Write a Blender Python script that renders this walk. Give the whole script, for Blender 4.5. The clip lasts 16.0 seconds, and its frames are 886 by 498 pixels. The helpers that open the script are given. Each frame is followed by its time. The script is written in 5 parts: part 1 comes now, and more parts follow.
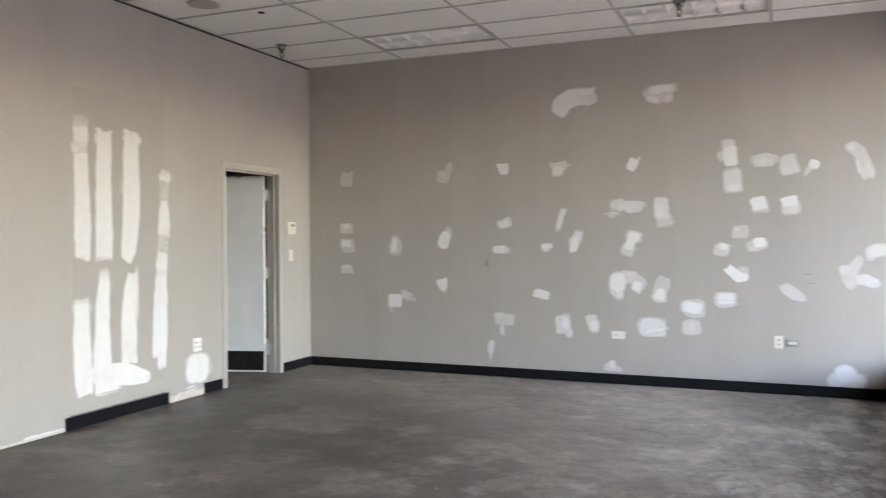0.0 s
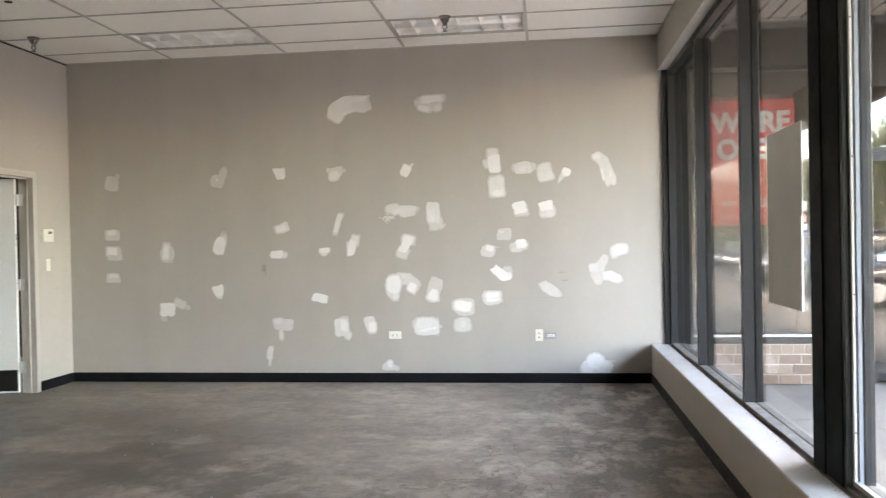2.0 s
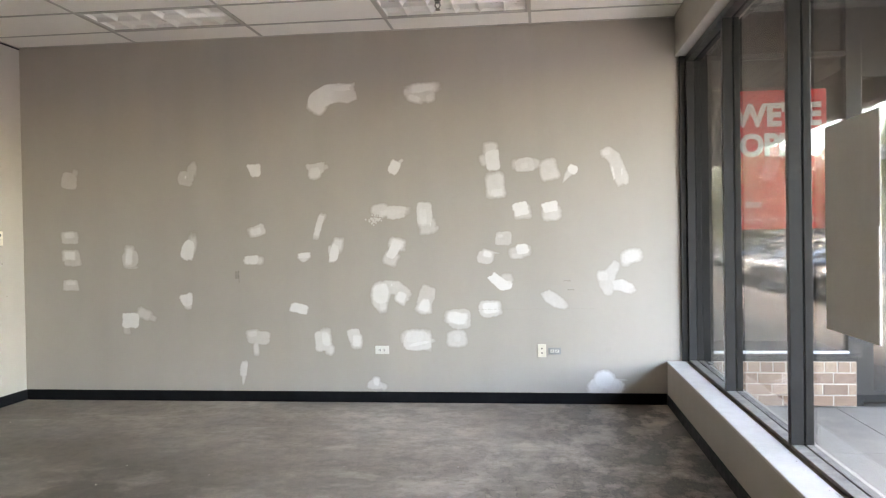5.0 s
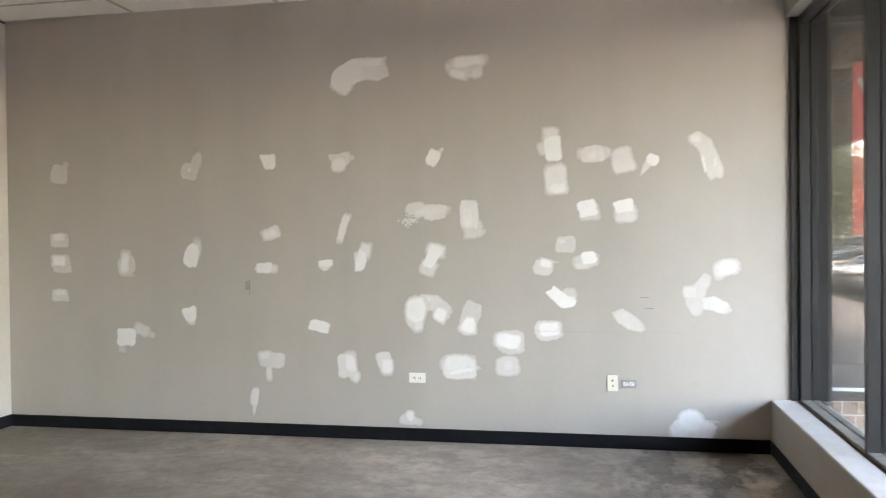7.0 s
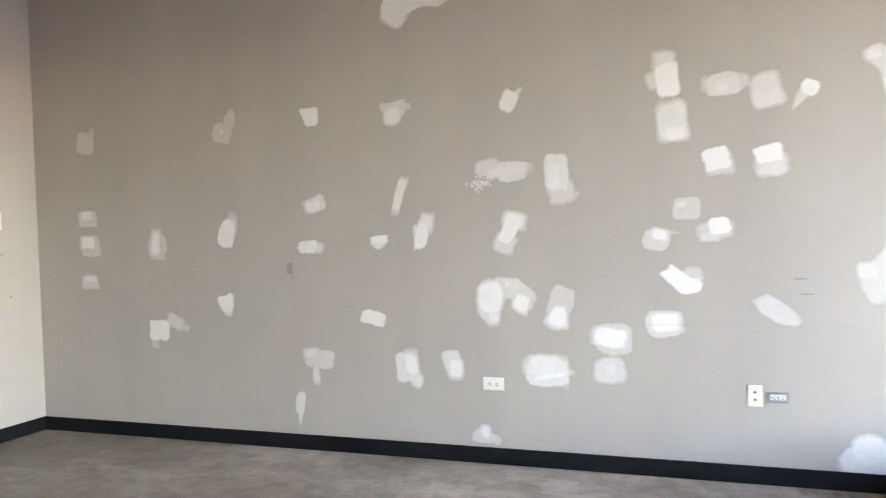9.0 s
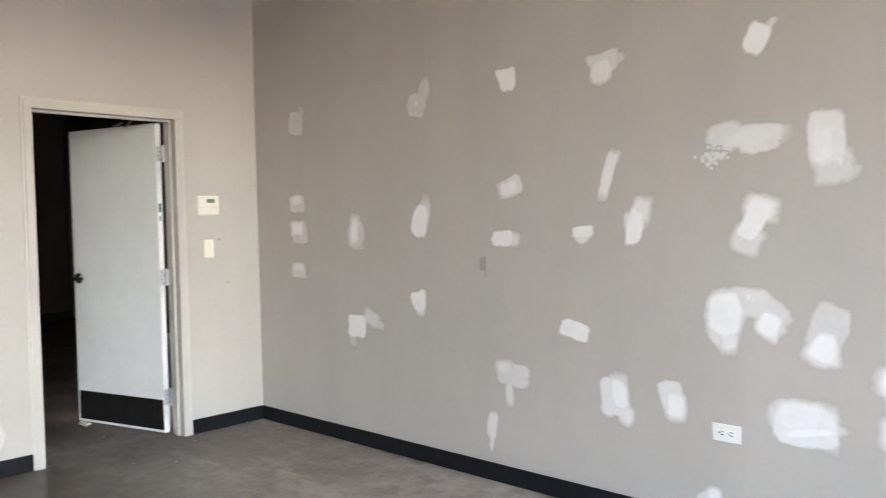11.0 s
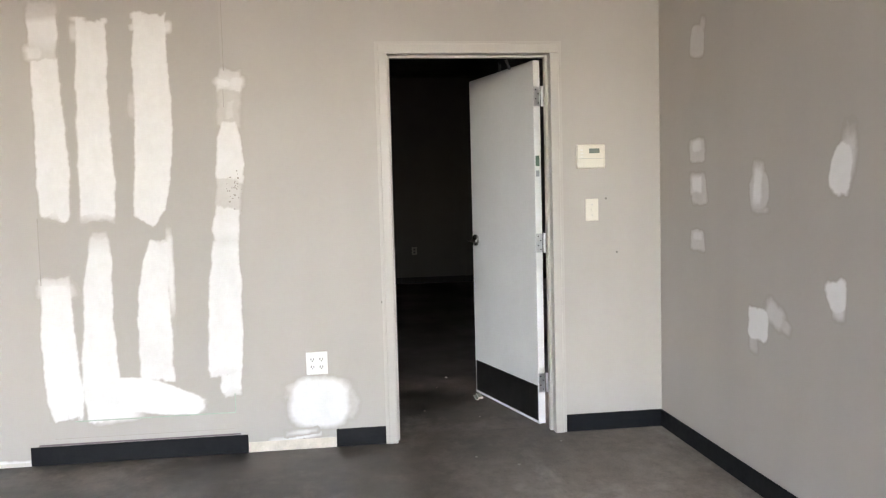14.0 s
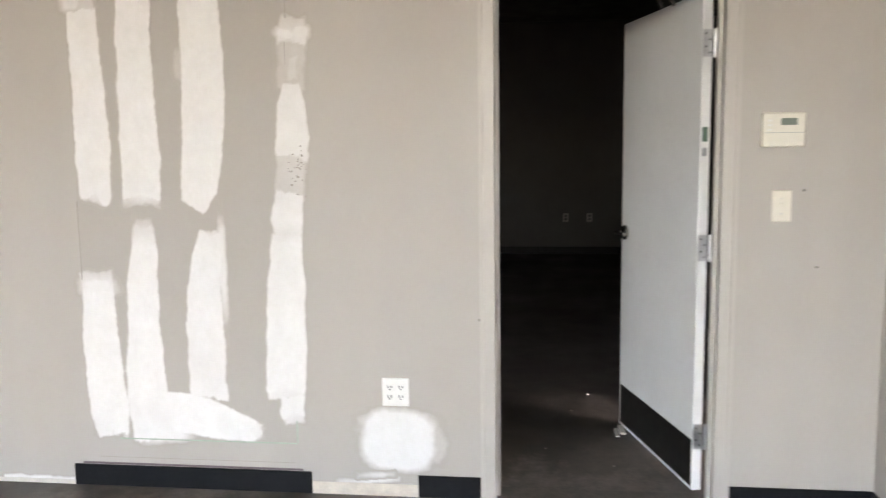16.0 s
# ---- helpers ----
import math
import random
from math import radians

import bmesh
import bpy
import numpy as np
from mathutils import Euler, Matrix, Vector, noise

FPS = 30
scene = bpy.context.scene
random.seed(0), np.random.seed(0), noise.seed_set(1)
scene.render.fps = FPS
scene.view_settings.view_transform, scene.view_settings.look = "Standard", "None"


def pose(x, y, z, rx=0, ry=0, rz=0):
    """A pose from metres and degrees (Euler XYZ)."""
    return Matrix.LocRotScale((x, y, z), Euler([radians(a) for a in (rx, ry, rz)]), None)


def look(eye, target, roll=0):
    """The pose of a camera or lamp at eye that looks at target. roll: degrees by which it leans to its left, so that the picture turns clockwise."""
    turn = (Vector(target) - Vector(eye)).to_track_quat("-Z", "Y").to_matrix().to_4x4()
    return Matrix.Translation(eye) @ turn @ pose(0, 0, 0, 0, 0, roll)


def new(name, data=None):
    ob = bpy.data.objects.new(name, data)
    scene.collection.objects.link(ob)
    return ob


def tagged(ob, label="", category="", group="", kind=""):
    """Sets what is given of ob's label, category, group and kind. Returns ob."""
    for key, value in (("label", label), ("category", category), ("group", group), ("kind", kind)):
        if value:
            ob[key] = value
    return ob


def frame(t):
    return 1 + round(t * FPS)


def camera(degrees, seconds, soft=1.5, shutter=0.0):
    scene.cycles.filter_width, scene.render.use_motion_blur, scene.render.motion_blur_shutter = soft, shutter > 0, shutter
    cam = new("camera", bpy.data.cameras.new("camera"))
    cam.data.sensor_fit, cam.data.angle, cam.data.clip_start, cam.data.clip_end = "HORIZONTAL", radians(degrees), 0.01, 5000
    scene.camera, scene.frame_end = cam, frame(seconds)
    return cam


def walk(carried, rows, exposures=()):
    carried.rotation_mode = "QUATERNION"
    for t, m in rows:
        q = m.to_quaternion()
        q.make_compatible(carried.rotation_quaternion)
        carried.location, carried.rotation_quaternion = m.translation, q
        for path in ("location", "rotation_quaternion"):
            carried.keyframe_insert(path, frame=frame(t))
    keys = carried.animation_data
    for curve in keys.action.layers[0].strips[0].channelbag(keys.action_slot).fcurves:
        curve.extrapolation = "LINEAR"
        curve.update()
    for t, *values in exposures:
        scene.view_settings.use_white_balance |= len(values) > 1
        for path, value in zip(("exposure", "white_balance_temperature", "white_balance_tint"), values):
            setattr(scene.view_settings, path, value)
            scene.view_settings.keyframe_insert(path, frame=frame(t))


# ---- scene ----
cam = camera(57.7, 16.0, soft=1.15, shutter=0.5)
PATH = [
    (0, (-0.151, -0.329, 1.436), (-0.915, 1.519, 1.411), -0.3),
    (0.5, (-0.102, -0.373, 1.457), (-0.7, 1.535, 1.409), -0.6),
    (1, (-0.042, -0.388, 1.431), (-0.518, 1.555, 1.393), -0.9),
    (1.5, (-0.055, -0.396, 1.409), (-0.409, 1.572, 1.387), -1.0),
    (2, (-0.057, -0.424, 1.427), (-0.307, 1.56, 1.408), -1.1),
    (2.5, (-0.067, -0.417, 1.408), (-0.22, 1.577, 1.395), -1.1),
    (3, (-0.067, -0.415, 1.403), (-0.201, 1.58, 1.383), -1.2),
    (3.5, (-0.031, -0.365, 1.435), (-0.208, 1.626, 1.399), -1.4),
    (4, (-0.037, -0.159, 1.476), (-0.254, 1.829, 1.436), -1.2),
    (6.5, (-0.254, 1.318, 1.521), (-0.528, 3.299, 1.514), -0.6),
    (7, (-0.227, 1.66, 1.534), (-0.603, 3.624, 1.51), -0.6),
    (7.5, (-0.216, 2.009, 1.464), (-0.658, 3.958, 1.391), -1.1),
    (8, (-0.229, 2.36, 1.428), (-0.701, 4.303, 1.366), -1.7),
    (10.5, (-0.078, 4.001, 1.447), (-1.295, 5.586, 1.369), -0.9),
    (11, (-0.092, 4.287, 1.43), (-1.465, 5.74, 1.357), -1.2),
    (11.5, (-0.095, 4.561, 1.436), (-1.659, 5.805, 1.354), -1.4),
    (12, (-0.054, 4.817, 1.439), (-1.777, 5.822, 1.302), -0.5),
    (12.5, (-0.12, 5.062, 1.415), (-1.932, 5.892, 1.247), -2.0),
    (13, (-0.3, 5.263, 1.436), (-2.185, 5.918, 1.294), -2.4),
    (13.5, (-0.478, 5.543, 1.403), (-2.431, 5.953, 1.271), -2.1),
    (14, (-0.696, 5.804, 1.366), (-2.675, 6.057, 1.233), -1.5),
    (14.5, (-0.973, 5.996, 1.368), (-2.96, 6.186, 1.246), -1.7),
    (15, (-1.245, 6.229, 1.422), (-3.237, 6.266, 1.253), -0.9),
    (15.5, (-1.491, 6.363, 1.433), (-3.478, 6.246, 1.243), -0.0),
    (16, (-1.784, 6.276, 1.51), (-3.754, 6.034, 1.26), -0.8),
]
walk(cam, [(t, look(eye, target, roll)) for t, eye, target, roll in PATH], [(0.0, 5.71, 7870, 20.5), (1.5, 6.09, 8270, 18.5), (3.0, 5.84, 8670, 18.5), (4.0, 5.96, 8570, 18.5), (7.0, 5.98, 8420, 18.5), (10.5, 6.12, 7920, 21.5), (11.5, 5.99, 7870, 21.5), (13.0, 5.84, 7970, 23.5), (15.0, 5.76, 8020, 24.0), (16.0, 5.7, 8070, 24.5)])

# ---- world, sun, exposure ----
world = bpy.data.worlds.new("sky")
scene.world = world
world.use_nodes = True
wn = world.node_tree.nodes
sky = wn.new("ShaderNodeTexSky")
sky.sky_type, sky.sun_disc = "NISHITA", False
SUN_EL, SUN_ROT = radians(50), radians(15)
sky.sun_elevation, sky.sun_rotation = SUN_EL, SUN_ROT
sky.air_density, sky.dust_density = 1.0, 2.0
wn["Background"].inputs[1].default_value = 0.15
world.node_tree.links.new(sky.outputs[0], wn["Background"].inputs[0])
sun = new("sun", bpy.data.lights.new("sun", "SUN"))
sun.data.energy, sun.data.angle, sun.data.color = 0.6, radians(10), (1.0, 0.93, 0.83)
toward = Vector((math.sin(SUN_ROT) * math.cos(SUN_EL), math.cos(SUN_ROT) * math.cos(SUN_EL), math.sin(SUN_EL)))
sun.matrix_world = look(toward * 60, (0, 0, 0))

# ---- plan ----
XW, XE, YN, YS, ZC = -5.09, 0.97, 7.62, -4.0, 3.392   # room faces and ceiling
SILL, HEAD, XF, XO = 0.386, 3.06, 1.15, 1.265          # window sill, head, frame faces
YF = 7.75                                              # neighbour's shopfront
ZOUT = -0.03                                           # pavement
D0, D1, DH = 6.088, 6.985, 2.134                       # door opening
XB = -13.2                                             # far wall of the back room


# ---- material helpers ----
def mat(name, color, rough=0.6, metal=0.0):
    m = bpy.data.materials.new(name)
    m.use_nodes = True
    b = m.node_tree.nodes["Principled BSDF"]
    b.inputs["Base Color"].default_value = (*color, 1)
    b.inputs["Roughness"].default_value = rough
    b.inputs["Metallic"].default_value = metal
    return m


def node(m, kind, **values):
    n = m.node_tree.nodes.new(kind)
    for k, v in values.items():
        n.inputs[k].default_value = v
    return n


def link(m, a, b):
    m.node_tree.links.new(a, b)


def grain(m, scale, detail=6.0, rough=0.6, stretch=None):
    """Noise in object space, in metres."""
    co = node(m, "ShaderNodeTexCoord")
    out = co.outputs["Object"]
    if stretch:
        mp = node(m, "ShaderNodeMapping")
        mp.inputs["Scale"].default_value = stretch
        link(m, out, mp.inputs[0])
        out = mp.outputs[0]
    n = node(m, "ShaderNodeTexNoise", Scale=scale, Detail=detail, Roughness=rough)
    link(m, out, n.inputs["Vector"])
    return n.outputs[0]


def ramp(m, src, stops):
    r = node(m, "ShaderNodeValToRGB")
    e = r.color_ramp.elements
    for i, (p, c) in enumerate(stops):
        if i > 1:
            e.new(p)
        e[i].position = p
        e[i].color = (*c, 1) if len(c) == 3 else c
    link(m, src, r.inputs[0])
    return r.outputs[0]


def mix(m, fac, a, b, mode="MIX"):
    n = node(m, "ShaderNodeMix")
    n.data_type, n.blend_type = "RGBA", mode
    for v, sock in ((fac, n.inputs[0]), (a, n.inputs[6]), (b, n.inputs[7])):
        if hasattr(v, "is_linked"):
            link(m, v, sock)
        else:
            sock.default_value = v if isinstance(v, float) else (*v, 1)
    return n.outputs[2]


def bump(m, src, strength, dist=0.002, chain=None):
    n = node(m, "ShaderNodeBump", Strength=strength, Distance=dist)
    link(m, src, n.inputs["Height"])
    if chain:
        link(m, chain, n.inputs["Normal"])
    link(m, n.outputs[0], m.node_tree.nodes["Principled BSDF"].inputs["Normal"])
    return n.outputs[0]


def base(m, src, name="Base Color"):
    link(m, src, m.node_tree.nodes["Principled BSDF"].inputs[name])


def varied(name, color, rough=0.6, metal=0.0, amount=0.12, scale=3.0, fine=60.0, relief=0.15):
    """Colour with broad and fine variation and a fine relief."""
    m = mat(name, color, rough, metal)
    lo, hi = tuple(c * (1 - amount) for c in color), tuple(min(1, c * (1 + amount)) for c in color)
    broad = ramp(m, grain(m, scale), [(0.3, lo), (0.7, hi)])
    f = grain(m, fine)
    base(m, mix(m, 0.35, broad, ramp(m, f, [(0.3, lo), (0.7, hi)])))
    base(m, ramp(m, grain(m, scale * 2.3), [(0.3, (rough * 0.85,) * 3), (0.7, (min(1, rough * 1.12),) * 3)]), "Roughness")
    if relief:
        bump(m, f, relief)
    return m


PAINT = (0.405, 0.372, 0.333)


def wall_paint(name, cover):
    m = mat(name, PAINT, 0.55)
    lo, hi = tuple(c * 0.97 for c in PAINT), tuple(c * 1.03 for c in PAINT)
    streak = grain(m, 1.5, 6, 0.6, (1.3, 1.3, 1.0))
    c = ramp(m, streak, [(0.3, lo), (0.7, hi)])
    roller = ramp(m, grain(m, 1.3, 2, 0.5, (2.4, 2.4, 0.14)), [(0.35, (0.976, 0.976, 0.976)), (0.65, (1.018, 1.018, 1.018))])
    c = mix(m, 1.0, c, roller, "MULTIPLY")
    scuff = ramp(m, grain(m, 5.0, 8, 0.75), [(0.62, (0, 0, 0)), (0.78, (0.5, 0.5, 0.5))])
    c = mix(m, scuff, c, tuple(v * 0.88 for v in PAINT))
    if cover:
        # compound scraped thin over the paint: broad and fine trowel variation
        a = node(m, "ShaderNodeAttribute")
        a.attribute_name = "cover"
        total = a.outputs["Fac"]
        for src, gain in ((grain(m, 9.0, 5, 0.65, (1, 1, 0.5)), 0.30), (grain(m, 40.0, 7, 0.7), 0.24)):
            k = node(m, "ShaderNodeMath")
            k.operation = "MULTIPLY_ADD"
            link(m, src, k.inputs[0])
            k.inputs[1].default_value = gain
            link(m, total, k.inputs[2])
            total = k.outputs[0]
        lo_hi = node(m, "ShaderNodeMapRange")
        lo_hi.inputs["From Min"].default_value, lo_hi.inputs["From Max"].default_value = 0.30, 1.20
        link(m, total, lo_hi.inputs[0])
        white = ramp(m, grain(m, 14.0, 6), [(0.3, (0.735, 0.725, 0.71)), (0.7, (0.78, 0.77, 0.755))])
        c = mix(m, lo_hi.outputs[0], c, white)
        m.node_tree.nodes["Principled BSDF"].inputs["Roughness"].default_value = 0.85
    base(m, c)
    bump(m, grain(m, 420.0, 3), 0.25, 0.0008)
    return m


M_WALL = wall_paint("greige_wall_paint", False)
M_PATCH = wall_paint("joint_compound", True)


def matte(m, level):
    m.node_tree.nodes["Principled BSDF"].inputs["Specular IOR Level"].default_value = level
    return m



M_TRIM = varied("greige_door_frame_enamel", (0.44, 0.41, 0.37), 0.4, 0, 0.05, 3, 80, 0.06)
M_RUBBER = matte(varied("black_rubber_base", (0.008, 0.0085, 0.010), 0.5, 0, 0.3, 8, 60, 0.1), 0.12)
M_TILE = mat("white_ceiling_tile", (0.72, 0.70, 0.67), 0.9)
base(M_TILE, ramp(M_TILE, grain(M_TILE, 140.0, 4, 0.8), [(0.3, (0.80, 0.78, 0.75)), (0.5, (0.90, 0.88, 0.85))]))
bump(M_TILE, grain(M_TILE, 160.0, 4, 0.8), 0.5, 0.002)
M_GRID = varied("grey_white_ceiling_grid", (0.45, 0.435, 0.41), 0.5, 0, 0.06, 4, 50, 0)
M_DARK = mat("shadow_gap_black", (0.01, 0.01, 0.01), 0.9)
M_LIGHT = varied("white_enamel_reflector", (0.94, 0.93, 0.91), 0.3, 0, 0.03, 4, 40, 0)
M_LOUVRE = varied("white_louvre_enamel", (0.93, 0.92, 0.90), 0.4, 0, 0.02, 4, 40, 0)
M_CHROME = mat("dull_chrome", (0.27, 0.265, 0.255), 0.2, 1.0)
M_LEVER = mat("polished_lever_steel", (0.38, 0.375, 0.36), 0.2, 1.0)
M_STEEL = varied("brushed_steel_hinge", (0.50, 0.50, 0.51), 0.38, 1.0, 0.12, 20, 150, 0.05)
M_BRONZE = matte(varied("dark_bronze_aluminium", (0.020, 0.020, 0.0205), 0.4, 0, 0.25, 5, 90, 0.05), 0.3)
M_BLACK = matte(varied("black_post_cover", (0.005, 0.005, 0.0055), 0.5, 0.0, 0.25, 5, 90, 0.05), 0.03)
M_DUSTY = varied("dusty_window_rail", (0.15, 0.145, 0.135), 0.7, 0, 0.5, 9, 70, 0.2)
M_SILVER = varied("bare_aluminium_stop", (0.72, 0.73, 0.74), 0.4, 0.35, 0.1, 9, 90, 0.05)
M_STOP = varied("dull_aluminium_stop", (0.46, 0.455, 0.43), 0.5, 0.2, 0.12, 9, 90, 0.05)
M_SASH = varied("blue_grey_aluminium", (0.26, 0.285, 0.31), 0.45, 0.2, 0.12, 9, 90, 0.05)
M_SILL = varied("white_painted_sill", (0.50, 0.485, 0.465), 0.5, 0, 0.1, 6, 50, 0.1)
M_DOOR = varied("white_door_paint", (0.68, 0.685, 0.675), 0.45, 0, 0.05, 3, 60, 0.05)
M_KICK = varied("dark_bronze_kick_plate", (0.035, 0.033, 0.031), 0.35, 0.7, 0.3, 7, 120, 0.06)
M_PLASTIC = varied("white_plastic", (0.74, 0.73, 0.70), 0.35, 0, 0.04, 20, 90, 0)
M_ALMOND = varied("almond_plastic", (0.70, 0.66, 0.57), 0.35, 0, 0.04, 20, 90, 0)
M_GREY = varied("grey_metal_box", (0.30, 0.31, 0.32), 0.4, 0.5, 0.15, 20, 90, 0)
M_SLOT = mat("socket_slot_black", (0.02, 0.02, 0.02), 0.5)
M_TAG = mat("dark_green_label", (0.07, 0.13, 0.10), 0.5)
M_LCD = mat("grey_green_display", (0.16, 0.19, 0.16), 0.2)
M_RAW = varied("torn_paper_and_plywood", (0.60, 0.535, 0.45), 0.85, 0, 0.2, 14, 90, 0.4)
M_CHIP = varied("plaster_crumb", (0.56, 0.53, 0.47), 0.9, 0, 0.1, 60, 200, 0)
M_SEAM = varied("faint_board_seam", (0.32, 0.295, 0.265), 0.7, 0, 0.15, 30, 90, 0)
M_PENCIL = mat("grey_pencil_line", (0.17, 0.16, 0.15), 0.8)
M_GREEN = varied("green_paper_edge", (0.34, 0.42, 0.34), 0.8, 0, 0.2, 20, 90, 0)
M_SCUFF = varied("grey_scuff", (0.27, 0.25, 0.23), 0.6, 0, 0.2, 40, 90, 0)
M_REPAIR = varied("slightly_darker_repainted_board", tuple(c * 0.945 for c in PAINT), 0.6, 0, 0.03, 2, 60, 0.05)
M_PLUM = varied("dark_scraped_caulk", (0.13, 0.10, 0.105), 0.7, 0, 0.3, 30, 90, 0)
# plate colour darkened to match the dimness of the back room
M_PLATE = varied("shade_dimmed_outlet_plate", (0.13, 0.125, 0.12), 0.5, 0, 0.06, 20, 90, 0)
# near black, so the wall colour carries the unlit room's darkness
M_BACK = varied("back_room_shade_black", (0.022, 0.021, 0.020), 0.6, 0, 0.08, 2, 60, 0.1)


def concrete_floor(name, gain, shaded=False):
    m = mat(name, (0.16, 0.14, 0.12), 0.4)
    clouds = ramp(m, grain(m, 0.8, 8, 0.66), [(0.40, (0.155, 0.134, 0.119)), (0.5, (0.225, 0.199, 0.179)), (0.60, (0.31, 0.281, 0.257))])
    mott = ramp(m, grain(m, 3.0, 9, 0.7), [(0.40, (0.5, 0.49, 0.48)), (0.55, (1.2, 1.2, 1.2))])
    c = mix(m, 0.5, clouds, mott, "MULTIPLY")
    fleck = ramp(m, grain(m, 11.0, 10, 0.75), [(0.38, (0.62, 0.61, 0.6)), (0.5, (1.0, 1.0, 1.0)), (0.62, (1.25, 1.25, 1.24))])
    c = mix(m, 0.7, c, fleck, "MULTIPLY")
    # old adhesive smears, mostly towards the windows
    co = node(m, "ShaderNodeTexCoord")
    sx = node(m, "ShaderNodeSeparateXYZ")
    link(m, co.outputs["Object"], sx.inputs[0])
    near = node(m, "ShaderNodeMapRange")
    near.inputs["From Min"].default_value, near.inputs["From Max"].default_value = -2.2, 0.3
    link(m, sx.outputs[0], near.inputs[0])
    deep = node(m, "ShaderNodeMapRange")
    deep.inputs["From Min"].default_value, deep.inputs["From Max"].default_value = 6.6, 4.9
    link(m, sx.outputs[1], deep.inputs[0])
    worn = mix(m, 1.0, near.outputs[0], deep.outputs[0], "MULTIPLY")
    smear = ramp(m, grain(m, 2.1, 10, 0.72, (0.9, 1.5, 1)), [(0.52, (0, 0, 0)), (0.536, (1, 1, 1))])
    fac = mix(m, 0.6, (0, 0, 0), mix(m, 1.0, smear, worn, "MULTIPLY"))
    c = mix(m, fac, c, mix(m, 0.75, c, (0.06, 0.051, 0.043)))
    c = mix(m, ramp(m, grain(m, 90.0, 4), [(0.35, (0, 0, 0)), (0.75, (0.35, 0.35, 0.35))]), c, (0.32, 0.295, 0.265))
    # peeled, sharp-edged stains in patches
    where = ramp(m, grain(m, 0.9, 4, 0.6), [(0.42, (0, 0, 0)), (0.50, (1, 1, 1))])
    field = grain(m, 4.2, 10, 0.65, (1.25, 0.85, 1))
    gate = mix(m, 1.0, where, worn, "MULTIPLY")
    flakes = ramp(m, field, [(0.505, (0, 0, 0)), (0.515, (1, 1, 1))])
    c = mix(m, mix(m, 1.0, gate, flakes, "MULTIPLY"), c, mix(m, 0.42, c, (0.045, 0.036, 0.029)))
    lip = ramp(m, field, [(0.490, (0, 0, 0)), (0.503, (1, 1, 1)), (0.520, (1, 1, 1)), (0.545, (0, 0, 0))])
    ragged = mix(m, 1.0, lip, ramp(m, grain(m, 15.0, 6, 0.7), [(0.45, (0, 0, 0)), (0.55, (1, 1, 1))]), "MULTIPLY")
    c = mix(m, mix(m, 1.0, gate, ragged, "MULTIPLY"), c, (0.035, 0.028, 0.022))
    speck = ramp(m, grain(m, 26.0, 8, 0.8), [(0.66, (0, 0, 0)), (0.675, (1, 1, 1))])
    c = mix(m, speck, c, (0.07, 0.06, 0.05))
    pale = ramp(m, grain(m, 1.7, 8, 0.7, (0.7, 1.5, 1)), [(0.56, (0, 0, 0)), (0.64, (0.55, 0.55, 0.55))])
    c = mix(m, pale, c, (0.36, 0.335, 0.30))
    # window light painted in, paler towards the windows; darker blotches in the front half
    window_falloff = node(m, "ShaderNodeMapRange")
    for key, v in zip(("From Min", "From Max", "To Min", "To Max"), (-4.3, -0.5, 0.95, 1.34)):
        window_falloff.inputs[key].default_value = v
    link(m, sx.outputs[0], window_falloff.inputs[0])
    c = mix(m, 1.0, c, window_falloff.outputs[0], "MULTIPLY")
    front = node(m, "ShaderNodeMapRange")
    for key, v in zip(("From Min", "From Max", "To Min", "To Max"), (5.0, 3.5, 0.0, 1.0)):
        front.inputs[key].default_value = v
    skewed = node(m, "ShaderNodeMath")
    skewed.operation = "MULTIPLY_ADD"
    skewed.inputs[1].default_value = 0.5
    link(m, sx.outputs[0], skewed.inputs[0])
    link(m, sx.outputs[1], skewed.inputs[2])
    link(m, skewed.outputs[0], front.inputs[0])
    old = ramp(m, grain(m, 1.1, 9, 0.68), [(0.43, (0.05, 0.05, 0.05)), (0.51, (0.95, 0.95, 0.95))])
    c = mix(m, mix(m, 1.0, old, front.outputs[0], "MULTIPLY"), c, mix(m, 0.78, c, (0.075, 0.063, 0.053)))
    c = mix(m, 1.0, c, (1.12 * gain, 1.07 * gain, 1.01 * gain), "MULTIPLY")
    # near-black fade beyond the doorway: the unlit room's shade, with a ragged edge
    if shaded:
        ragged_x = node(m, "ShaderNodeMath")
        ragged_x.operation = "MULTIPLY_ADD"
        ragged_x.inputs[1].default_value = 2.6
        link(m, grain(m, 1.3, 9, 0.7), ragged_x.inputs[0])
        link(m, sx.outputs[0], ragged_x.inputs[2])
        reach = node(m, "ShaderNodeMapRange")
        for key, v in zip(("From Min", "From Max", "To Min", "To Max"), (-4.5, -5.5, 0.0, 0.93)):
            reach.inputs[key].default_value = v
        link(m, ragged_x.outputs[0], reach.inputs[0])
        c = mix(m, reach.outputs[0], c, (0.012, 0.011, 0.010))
    else:
        # darker blotches left of the middle
        leftward = node(m, "ShaderNodeMapRange")
        for key, v in zip(("From Min", "From Max", "To Min", "To Max"), (-0.8, -2.6, 0.0, 1.0)):
            leftward.inputs[key].default_value = v
        link(m, sx.outputs[0], leftward.inputs[0])
        blot = ramp(m, grain(m, 1.5, 10, 0.7), [(0.40, (0.1, 0.1, 0.1)), (0.50, (0.62, 0.62, 0.62)), (0.58, (0.85, 0.85, 0.85))])
        there = mix(m, 1.0, mix(m, 1.0, leftward.outputs[0], front.outputs[0], "MULTIPLY"), blot, "MULTIPLY")
        c = mix(m, there, c, mix(m, 0.85, c, (0.03, 0.026, 0.022)))
